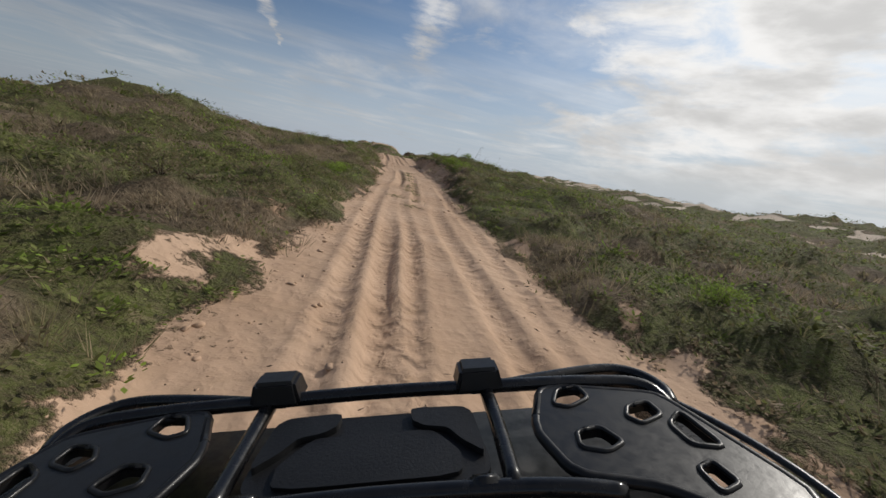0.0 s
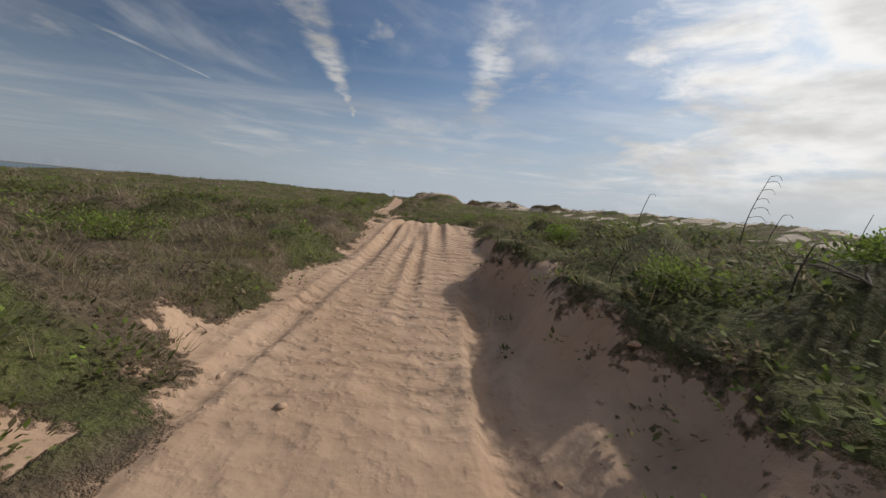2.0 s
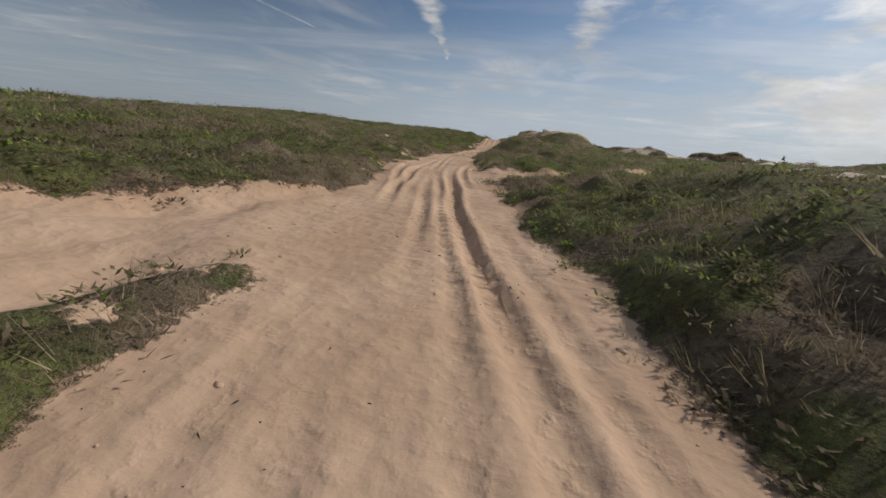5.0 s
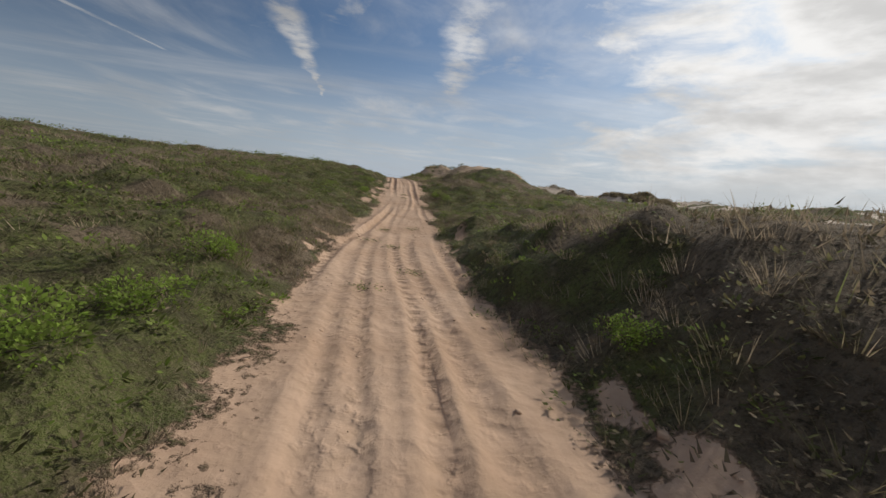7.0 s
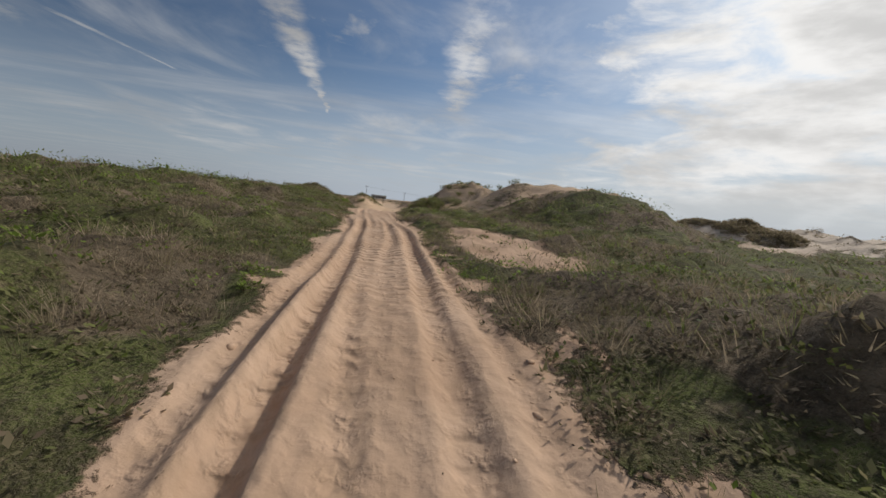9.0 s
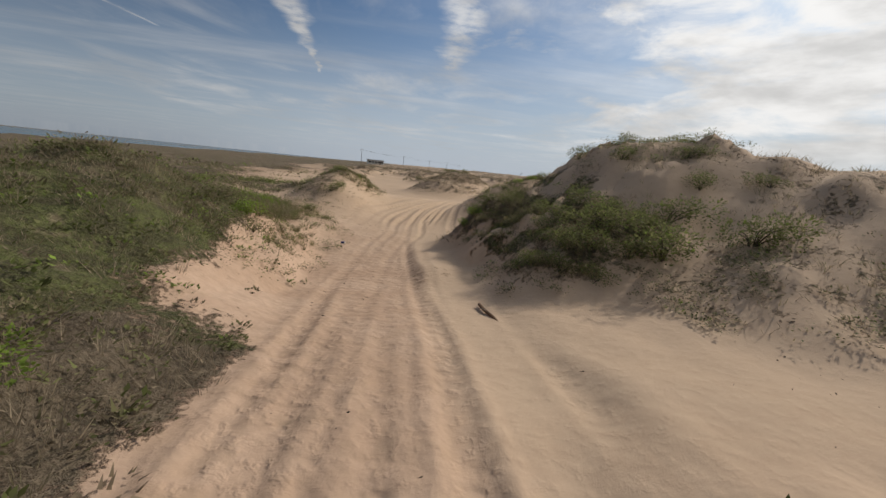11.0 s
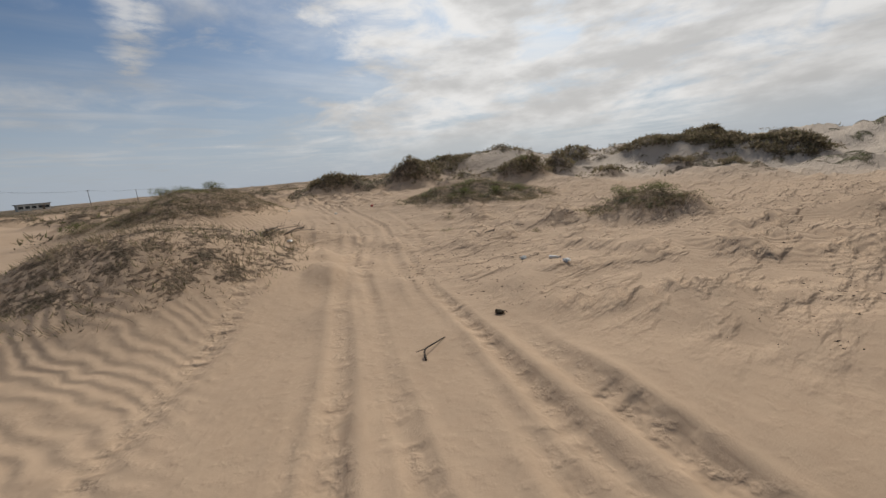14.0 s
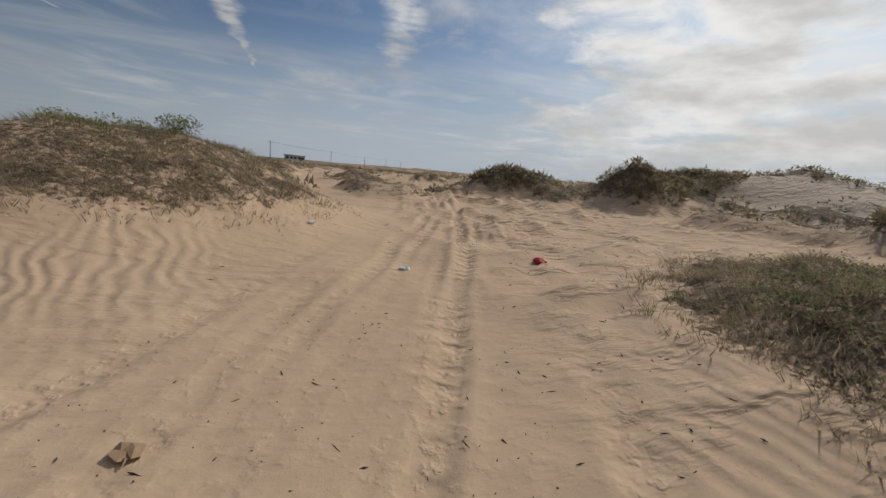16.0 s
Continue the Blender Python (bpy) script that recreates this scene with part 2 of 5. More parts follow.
EDGE_R = np.array([2.0, 2.5, 2.8, 3.0, 3.4, 4.1, 4.0, 4.6, 4.9, 3.95, 2.4, .8, -.8, -2.35, -2.4, -1.95, -1.9, -2.5, -3.2, -3.2, -2.4, -.6, 3.5, 7, 9.5, 12.5, 15.5, 21])


def glide(y, ys, vs, soft=1.6):
    """A table read smoothly."""
    return sum(np.interp(y + k * soft, ys, vs) * w for k, w in ((-1, .17), (-.5, .22), (0, .22), (.5, .22), (1, .17)))


def wave(x, y, size, seed):
    """Smooth noise in -1..1 on the plan, about size metres from crest to crest."""
    rng = np.random.RandomState(seed)
    out = 0.0
    for k in range(7):
        a, p, s = rng.uniform(0, 2 * math.pi), rng.uniform(0, 2 * math.pi), size * rng.uniform(0.7, 1.5)
        out = out + np.sin((x * math.cos(a) + y * math.sin(a)) * 2 * math.pi / s + p)
    return out / 7 * 1.6


def step(x, a, b):
    t = np.clip((x - a) / (b - a), 0, 1)
    return t * t * (3 - 2 * t)


# greener spots: centre and half lengths
LUSH = ((6.2, 20, 2.6, 6.5), (-8.5, 113, 4, 8), (-1.0, 38, 2.2, 5), (-6.6, 91, 1.8, 3.5), (0.8, 111, 2.2, 4.5), (7.2, 42, 2.6, 6), (-0.4, 11.6, 1.0, 2.6), (6.5, 11, 3, 4), (-8.8, 145, 1.6, 3))
WITHERED = ((0.8, 90, 2.6, 7), (-0.6, 21.5, 2.2, 5), (-6.5, 84, 3.5, 4), (-2.0, 14.5, 2.0, 2.5), (1.2, 118.5, 1.8, 3))


def leafy(x, y):
    """Where broad-leaved plants take over from grass, 0 to 1."""
    rich = sum(np.exp(-(((x - a) / c) ** 2 + ((y - b) / d) ** 2) ** 2) for a, b, c, d in LUSH)
    poor = sum(np.exp(-(((x - a) / c) ** 2 + ((y - b) / d) ** 2) ** 2) for a, b, c, d in WITHERED)
    lush = step(wave(x, y, 6.0, 81) + 0.6 * wave(x, y, 2.1, 82) + 0.75 * rich - 1.0 * poor + 0.3 * step(x, 6, 16) + 0.3 * step(x, 4.5, 7) * step(y, 24, 30) * step(y, 75, 55), -0.38, 0.14)
    return np.maximum(lush * (1 - 0.6 * step(y, 165, 172)), 0.6 * step(y, 147, 150) * step(y, 169, 164) * step(-x, 5, 6))


# dunes: centre x, y, height over the plain, half lengths, turn, plant cover
DUNES = [      # beside the first straight
    (-8.2, 18.4, 1.12, 3.5, 5.2, 10, 1), (8.5, 25, .35, 3.2, 8.5, 0, 1),
    (9, 58, 1.0, 7, 16, -10, 1), (0.6, 91.5, 1.25, 2.0, 6.0, 6, 1), (3.2, 86, .25, 4, 5, 0, 1), (10, 141, 1.2, 6, 7, 0, 1),
]
DUNES += [     # round the cutting
    (-38, 116, 1.2, 16, 16, 0, 1), (-18.5, 131, .75, 9, 13, 10, 1), (-16, 100, .45, 8, 13, 0, 1), (-11.0, 139, .6, 3.5, 8, 0, 1),
    (1.6, 117.5, .62, 2.0, 5.0, 0, 1), (10, 143, 2.0, 5, 7, 0, 1),
]
DUNES += [     # round the bowl
    (3.7, 153.5, 3.65, 4.0, 4.8, -15, .62), (-9.9, 149.9, 1.0, 2.2, 3.4, 0, 1), (6.5, 147.5, 1.6, 4.4, 2.9, 0, .7), (1.9, 160.9, 1.9, 2.9, 2.2, 0, .7), (4.7, 158.9, .6, 1.7, 1.7, 0, .7),
    (-0.95, 149.3, .85, 1.35, 1.2, 20, .95), (0.8, 146.9, .3, 1.3, 1.2, 0, .8), (-2.1, 154.5, .5, .8, .7, 0, .95),
    (-13.5, 153.5, 1.3, 6.0, 6.5, 0, 1), (-7.5, 161.6, 1.05, 1.5, 2.2, 15, .8), (-12.6, 166, .2, 4.2, 4.0, 0, 1),
]
DUNES += [     # on the open sand
    (2.8, 187.2, 1.8, 3.8, 2.8, 38, 1), (2.7, 177.7, .45, 2.3, .75, -38, 0), (-7.4, 165.4, .6, 2.2, 3.0, 0, 1), (-6.9, 163.9, .55, 1.3, 1.8, 20, 1), (-1.4, 188.5, .3, 1.4, 1.2, 0, .9), (-0.4, 174.6, 1.35, 2.45, 2.5, 0, .85), (14.3, 179.5, .85, 3.6, 3.5, 10, 1), (28.2, 186, 2.0, 2.6, 2.2, 0, .9), (32, 203, 1.8, 7, 3.2, -20, .9),
    (44, 203, 3.5, 8, 7, 0, .6), (10.8, 169.8, .62, 1.0, 1.6, 0, 1),
]
FAR_DUNES = [  # scrubby hummocks along the edge of the open sand
    (53.5, 184.5, 2.6, 3.2, 3.4, 0, .9), (58, 178.5, 2.5, 5.2, 4.2, 0, .9), (57, 171, 2.3, 4, 3.5, 0, .9), (43.5, 190, 2.2, 2.6, 2.2, 0, .9), (27.5, 200.5, 2.2, 3.0, 2.4, 0, .9),
    (19.5, 204, 1.6, 3.6, 2.2, 10, .9), (33, 180.5, .8, 1.2, 1.1, 0, .8), (38, 176.5, .9, 1.3, 1.2, 0, .8), (36, 187, 1.2, 1.8, 1.4, 0, .9), (46, 174, 1.1, 1.5, 1.3, 0, .8),
]
DUNES += FAR_DUNES


def bare_dunes(x, y):
    """Where the open sand begins, 0 to 1, with an uneven outer border."""
    reach = 16 * np.clip(wave(x, y, 34, 66) + 0.5 * wave(x, y, 12, 67), 0, 1) * step(x, 12, 30)
    aside = 14 * np.clip(wave(x, y, 30, 68) + 0.5 * wave(x, y, 11, 69), 0, 1) * step(y, 176, 200)
    return np.maximum(step(y + reach, 150, 163), step(y, 141, 145) * step(x, -4.3, -3.5) * step(x, 26, 14)) * step(x + aside, -22, -11)


def lie(x, y, fine=True):
    """Height, plant cover and churned sand at places of the plan."""
    x, y = np.asarray(x, float), np.asarray(y, float)
    zr = glide(y, ROUTE_Y, ROUTE_Z)
    xl, xr = glide(y, EDGE_Y, EDGE_L) + 0.3, glide(y, EDGE_Y, EDGE_R) - 0.1
    wig = 0.30 * wave(x, y, 3.3, 5) + 0.20 * wave(x, y, 1.15, 6)
    out_l, out_r = xl - x + wig, x - xr + wig          # metres outside the track
    out = np.maximum(np.maximum(out_l, out_r), 0)
    plain = np.interp(y, [-400, -60, 0, 30, 60, 90, 110, 130, 150, 400], [.3, .3, .35, 1.2, .5, .5, 1.0, 2.0, 1.9, 2.2])
    plain = plain + step(x, 25, 110) * 1.7 + step(x, 110, 400) * 5 - step(-x, 70, 170) * 9.0
    plain = plain + (0.38 * wave(x, y, 13, 1) + 0.9 * wave(x, y, 45, 2) * step(np.abs(x), 8, 50) * np.where(x < 0, 0.35, 1.0)) * step(-x, 200, 120) + 1.6 * wave(x, y, 90, 9) * step(x, 30, 90)
    ridge = np.exp(-((x - 88 - 9 * wave(y * 0, y, 70, 15)) / 24) ** 2) * step(y, -60, 0) * step(y, 330, 240)
    plain = plain + ridge * (0.9 + 1.2 * step(y, 160, 110) + 0.9 * wave(x, y, 17, 16) + 0.6 * wave(x, y, 6.5, 17)) - 1.6 * step(x, 120, 190)
    open_sand = bare_dunes(x, y) * (1 - 0.8 * step(y, 215, 270))
    near = np.exp(-(out / (9.0 + 8 * open_sand)) ** 2)
    z = zr * near + plain * (1 - near)
    cover = step(np.maximum(out_l, out_r), -0.30, 0.40) * (1 - open_sand)
    bank_l = np.interp(y, [0, 14, 22, 30, 40, 60, 75, 110, 120, 140, 150, 155], [.25, .3, .4, .25, .15, .2, .3, .2, .0, .1, .2, 0])
    bank_r = np.interp(y, [0, 10, 17, 26, 31, 45, 70, 80, 95, 104, 112, 122, 140, 150], [.15, .35, .75, .8, .2, .2, .2, .35, .35, .1, .1, .1, .3, 0])
    z = z + bank_l * step(out_l, 0.0, 0.9) * np.exp(-np.maximum(out_l, 0) / 9) + bank_r * step(out_r, 0.0, 0.8) * np.exp(-np.maximum(out_r, 0) / 9)
    for cx, cy, h, rx, ry, turn, green in DUNES:
        c, s = math.cos(radians(turn)), math.sin(radians(turn))
        q = ((c * (x - cx) + s * (y - cy)) / rx) ** 2 + ((c * (y - cy) - s * (x - cx)) / ry) ** 2
        bump = np.exp(-0.9 * q ** 1.25)
        z = z + h * bump * step(out + open_sand * 3, 0.0, 1.6)
        low, high = (0.12, 0.45) if green > 0.65 else (0.38, 0.66)
        cover = np.maximum(cover, 0.8 * green * step(bump, low, high) * step(y, 140, 150))
        if green < 0.65:
            face = step(bump, 0.04, 0.2) * step(bump, 0.8, 0.5)
            cover = cover * (1 - face * (1 - 0.85 * step(wave(x, y, 3.0, 95) + 0.5 * wave(x, y, 1.2, 96), -0.2, 0.25)))
    cover = cover * (1 - 0.85 * step(y, 145.2, 147.2) * step(y, 169, 164) * step(out_l, 2.1, 1.0) * step(-x, 3, 5))
    cover = cover * (1 - 0.85 * step(((x + 0.3) / 1.6) ** 2 + ((y - 127) / 4.5) ** 2, 1.2, 0.5))
    cover = cover * (1 - 0.75 * step(y, 15.5, 18) * step(y, 31, 28) * step(out_r, 0.8, 0.4) * step(x, 2.5, 3.2))
    worn = step(x, xr, xl) * (0.3 * np.exp(-((y - 4) / 4) ** 2) + np.exp(-((y - 36) / 4) ** 2) + np.exp(-((y - 110) / 5) ** 2))
    torn = step(wave(x, y, 1.5, 23) + 0.9 * wave(x, y, 0.62, 24) + 0.45 * worn, 0.42, 0.9)
    cover = cover * (1 - 0.8 * torn * step(out, 1.3 + 1.3 * worn, 0.2) * step(y, 146, 140))
    ragged = 0.28 * wave(x, y, 2.4, 28) + 0.14 * wave(x, y, 0.9, 29)
    wall = step(y, 149.2, 151.2) * step(y, 157.2, 155) * step(x + ragged, -2.75, -1.55) * step(x, 5, 0)
    z = z + (0.72 + 0.28 * wave(x, y, 1.5, 18) + 0.17 * wave(x, y, 0.7, 19)) * wall
    cover = np.maximum(cover, 0.95 * step(wall, 0.10, 0.4) * step(x, 1.5, 0) * step(wave(x, y, 1.9, 13) + 0.5 * wave(x, y, 0.8, 10), -0.75, 0.0))
    # side tracks at the crossing
    left_y = 61.8 + 1.75 * (x + 4.2) + 0.5 * wave(x, x * 0, 14, 12)
    lane = step(np.abs(y - left_y), 4.2, 2.4) * step(-x, -1.0, 2.0) * step(-x, 60, 45)
    right_y = 74.2 + 0.75 * (x - 1) + 0.09 * np.maximum(x - 2, 0) ** 2
    lane = np.maximum(lane, step(np.abs(y - right_y), 2.4, 1.1) * step(x, -3.5, -1.5) * step(x, 16, 12))
    cover = cover * (1 - lane)
    z = z - 0.25 * lane * step(out, 0, 1)
    # bare blow-outs far off
    bare = step(wave(x, y, 17, 21) + 0.8 * wave(x, y, 5.5, 22) + 0.8 * ridge - 0.3, 0.30, 0.55) * step(x, 25, 42)
    cover = cover * (1 - bare)
    cover = np.maximum(cover, (1 - bare) * step(wave(x, y, 11, 31) + 0.6 * wave(x, y, 4, 32), 0.2, 0.5) * open_sand * step(np.hypot(x - 6, y - 172), 18, 30) * 0.9)
    z = z + 0.8 * step(wave(x, y, 11, 31) + 0.6 * wave(x, y, 4, 32), 0.1, 1.0) * open_sand * step(np.hypot(x - 6, y - 172), 18, 30)
    z = z + 0.8 * np.maximum(0, wave(x, y, 10, 39) + 0.4 * wave(x, y, 4, 40) - 0.1) * step(x, 22, 45) * (1 - open_sand)
    lumps = np.minimum(1, 0.2 + out) * (1 - 0.7 * open_sand * (1 - cover))
    z = z + 0.085 * wave(x, y, 2.2, 3) * lumps + 0.045 * wave(x, y, .9, 4) * lumps
    z = z + 0.30 * np.maximum(0, wave(x, y, 4.2, 37) - 0.1) * np.clip(out / 2 - 0.3, 0, 1) * cover
    z = z + (0.26 * np.maximum(0, wave(x, y, 1.8, 25)) + 0.10 * np.maximum(0, wave(x, y, 0.8, 26))) * np.clip(out - 0.25, 0, 1) * (0.25 + 0.75 * cover) * step(y, 150, 142)
    hummock = np.maximum(0, wave(x, 1.6 * y, 2.6, 33) + 0.5 * wave(x, y, 1.1, 34) - 0.25)
    calm = 1 - 0.8 * step(y, 175, 179) * step(x, 11, 8)
    z = z + 0.30 * hummock * open_sand * step(x, -1.5, 3.5) * step(wave(x, y, 14, 35), -0.7, 0.1) * calm
    along, athwart = 0.8 * x - 0.6 * y, 0.6 * x + 0.8 * y      # drifts with a sharp crest, drawn out by the wind
    for size, tall, seed in ((2.2, 0.20, 38), (1.0, 0.085, 27)):
        crest = 1 - np.abs(np.clip(1.5 * wave(0.38 * along, athwart, size, seed), -1, 1))
        where = step(wave(x, y, 2.6 * size, seed + 100) + 0.3 * step(x, 4, 9), -0.2, 0.35)
        z = z + tall * crest ** 2.2 * where * open_sand * step(x, 0.3, 3.6) * calm * (1 - cover)
    churn = np.zeros_like(z)
    if fine:
        mid = (xl + xr) / 2 + 0.15 * wave(y * 0, y, 24, 14)
        inside = step(out, 0.5, 0.0)
        for off, depth, wide, seed in ((-.66, .08, .13, 41), (.56, .075, .135, 42), (-1.05, .06, .12, 43), (.12, .055, .10, 44), (.98, .06, .11, 45), (-.3, .05, .10, 46), (-2.0, .06, .16, 47), (-2.75, .05, .16, 48), (1.75, .05, .15, 49)):
            q = (x - mid - off - 0.26 * wave(y * 0, y, 15, seed) - (0.05 + 0.09 * step(y, 150, 156)) * wave(y * 0, y, 4.5, seed + 7)) / wide
            rut = 1.2 * np.exp(-q ** 6) - 0.75 * np.exp(-((np.abs(q) - 1.65) ** 2) * 3.4)
            fade = np.clip(0.45 + 0.9 * wave(y * 0, y, 11, seed + 20), 0.0, 1)
            if 42 < seed < 47:
                fade = fade * (0.7 + 0.3 * step(y, 138, 147))
            if seed > 46:
                fade = fade * open_sand
            piled = step(y, 157, 160.5) * step(y, 170, 165.5)
            fade = np.maximum(fade, piled * np.clip(0.45 + 0.9 * wave(x, y, 5, seed + 60), 0, 1))
            fade = fade * (1 - open_sand * (1 - step(wave(x, y, 7, seed + 50), -1.0, -0.1)))
            z = z - depth * rut * fade * inside * (1 - 0.6 * step(y, 138, 147) + 0.8 * piled)
            tread = 0.0015 * np.sin(y * 2 * math.pi / 0.62 + 1.6 * np.abs(q)) * np.exp(-q * q * 0.6)
            z = z + tread * inside * step(wave(x * 0, y, 8, seed + 30), 0.0, 0.6)
            churn = np.maximum(churn, np.exp(-q * q) * inside * fade * 0.5)
        churn = np.maximum(churn, 0.3 * inside * step(wave(x * 0, y, 13, 99), 0.0, 0.5) * step(np.abs(x - mid), 1.5, 1.0) * (1 - open_sand))
        z = z + 0.012 * wave(x, y, 1.0, 51) * (1 - cover)
    return z, cover, churn


def build_ground():
    fine_x = np.concatenate([np.arange(-3.4, -1.95, 0.14), np.arange(-1.9, 1.91, 0.062), np.arange(2.0, 3.41, 0.14)])
    sides = []
    for grow in (0.06, 0.038):
        side = [3.4]
        while side[-1] < 2600:
            side.append(side[-1] + max(0.15, (grow if side[-1] < 125 else 0.12) * (side[-1] - 1.4)))
        sides.append(np.array(side[1:]))
    us = np.concatenate([-sides[0][::-1], fine_x, sides[1]])
    ys = list(np.arange(-6, 190, 0.26))
    while ys[-1] < 3200:
        ys.append(ys[-1] + max(0.22, 0.03 * (ys[-1] - 183)))
    back = [-6.0]
    while back[-1] > -900:
        back.append(back[-1] + min(-0.2, 0.08 * (back[-1] + 4)))
    ys = np.concatenate([np.array(back[1:])[::-1], ys])
    mid = (glide(ys, EDGE_Y, EDGE_L, 4) + glide(ys, EDGE_Y, EDGE_R, 4)) / 2
    U, Y = np.meshgrid(us, ys)
    X = U + mid[:, None]
    Z, cover, churn = lie(X, Y)
    r, c = X.shape
    i = np.arange(r * c).reshape(r, c)
    quads = np.stack([i[:-1, :-1], i[:-1, 1:], i[1:, 1:], i[1:, :-1]], -1).reshape(-1, 4)
    me = bpy.data.meshes.new("ground")
    me.vertices.add(r * c)
    me.vertices.foreach_set("co", np.stack([X, Y, Z], -1).ravel())
    me.loops.add(quads.size)
    me.loops.foreach_set("vertex_index", quads.ravel())
    me.polygons.add(len(quads))
    me.polygons.foreach_set("loop_start", np.arange(len(quads)) * 4)
    me.polygons.foreach_set("use_smooth", np.ones(len(quads), bool))
    sandy = bare_dunes(X, Y)
    smooth = np.maximum(step(wave(X, Y, 12, 61), -0.1, 0.6), np.maximum(step(np.hypot(X - 2.5, Y - 181), 5, 3), step(np.hypot((X + 0.6) / 1.8, (Y - 159.5) / 4), 1.2, 0.7))) * step(Y, 152, 159) * (1 - churn) * step(np.hypot(X - 7, Y - 172), 3.0, 5.0)
    smooth = smooth * step(np.abs(U), 1.5, 3.0)
    for name, vals in (("growth", cover * (1 - 0.26 * sandy)), ("churn", churn * (1 - 0.6 * step(Y, 138, 146) * step(Y, 162, 157))), ("lush", leafy(X, Y)), ("ripple", smooth), ("bleached", step(X, 22, 45) * step(Y, 260, 200)), ("blown", sandy), ("drift", sandy * step(X, 1.2, 4.0) * step(Y, 160, 165) * (1 - 0.8 * step(Y, 175, 179) * step(X, 11, 8)) * (1 - 0.7 * churn) * (0.3 + 0.7 * step(np.abs(U), 0.9, 2.0)))):
        me.attributes.new(name, "FLOAT", "POINT").data.foreach_set("value", vals.ravel().astype(np.float32))
    me.materials.append(SAND)
    me.update(calc_edges=True)
    return tagged(new("ground", me), "pale orange dune sand with rutted track and scrub", "ground", kind="structure")


ground = build_ground()

# ---- plants ----
def plant_material(name, dry, mid, green, gloss=0.65, low=0.42, span=1.0):
    mat, N = material(name)
    tint = N.node("ShaderNodeAttribute", attribute_name="tint").outputs["Fac"]
    tone = N.node("ShaderNodeAttribute", attribute_name="tone").outputs["Fac"]
    color = N.mix(N.ramp(tint, 0.0, 0.5), dry, mid)
    color = N.mix(N.ramp(tint, 0.5, 1.0), color, green)
    # tone: random brightness, plus shade painted low inside clumps, mats and bushes
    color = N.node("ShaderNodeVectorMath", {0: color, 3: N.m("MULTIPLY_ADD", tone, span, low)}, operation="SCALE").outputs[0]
    b = N.node("ShaderNodeBsdfPrincipled", {"Base Color": color, "Roughness": gloss, "Specular IOR Level": 0.05})
    t = N.node("ShaderNodeBsdfTranslucent", {"Color": color})
    mixed = N.node("ShaderNodeMixShader", {0: 0.42, 1: b.outputs[0], 2: t.outputs[0]})
    N.node("ShaderNodeOutputMaterial", {"Surface": mixed.outputs[0]})
    return mat


GRASS = plant_material("dune_grass", (0.39, 0.31, 0.215), (0.285, 0.24, 0.14), (0.175, 0.225, 0.06), low=0.49)
LEAF = plant_material("broad_leaf", (0.245, 0.19, 0.128), (0.168, 0.178, 0.066), (0.235, 0.325, 0.06), 0.6, 0.45, 1.1)
rng = np.random.RandomState(7)


def kites(name, base, tip, side, tint, tone, mat, waist=0.4):
    """One mesh of many slim blades: base point, two corners at the waist, tip; with no waist, narrow triangles."""
    n = len(base)
    mid = base + (tip - base) * waist
    c = 4 if waist else 3
    v = np.stack([base, mid - side, tip, mid + side] if waist else [base - side, base + side, tip], 1).reshape(-1, 3)
    me = bpy.data.meshes.new(name)
    me.vertices.add(c * n)
    me.vertices.foreach_set("co", v.ravel())
    me.loops.add(c * n)
    me.loops.foreach_set("vertex_index", np.arange(c * n))
    me.polygons.add(n)
    me.polygons.foreach_set("loop_start", np.arange(n) * c)
    for key, vals in (("tint", tint), ("tone", tone)):
        me.attributes.new(key, "FLOAT", "POINT").data.foreach_set("value", np.repeat(vals, c).astype(np.float32))
    me.materials.append(mat)
    me.update(calc_edges=True)
    return me


def spots(n, near, far, y0=-4.0, y1=196.0):
    """Places beside the track, near..far metres from its edges, that carry plants."""
    y = rng.uniform(y0, y1, n)
    d = near + (far - near) * rng.uniform(0, 1, n)
    left = rng.uniform(0, 1, n) < 0.5
    x = np.where(left, glide(y, EDGE_Y, EDGE_L) - d, glide(y, EDGE_Y, EDGE_R) + d)
    z, cover, _ = lie(x, y, False)
    keep = (rng.uniform(0, 1, n) < cover * (1 - np.maximum(step(y, 163, 166) * step(x, -9, -6), step(y, 141, 144) * step(x, -3.6, -3.0)))) & (np.hypot(x - 0.24, y + 0.1) > 1.2)
    return x[keep], y[keep], z[keep], d[keep], cover[keep]


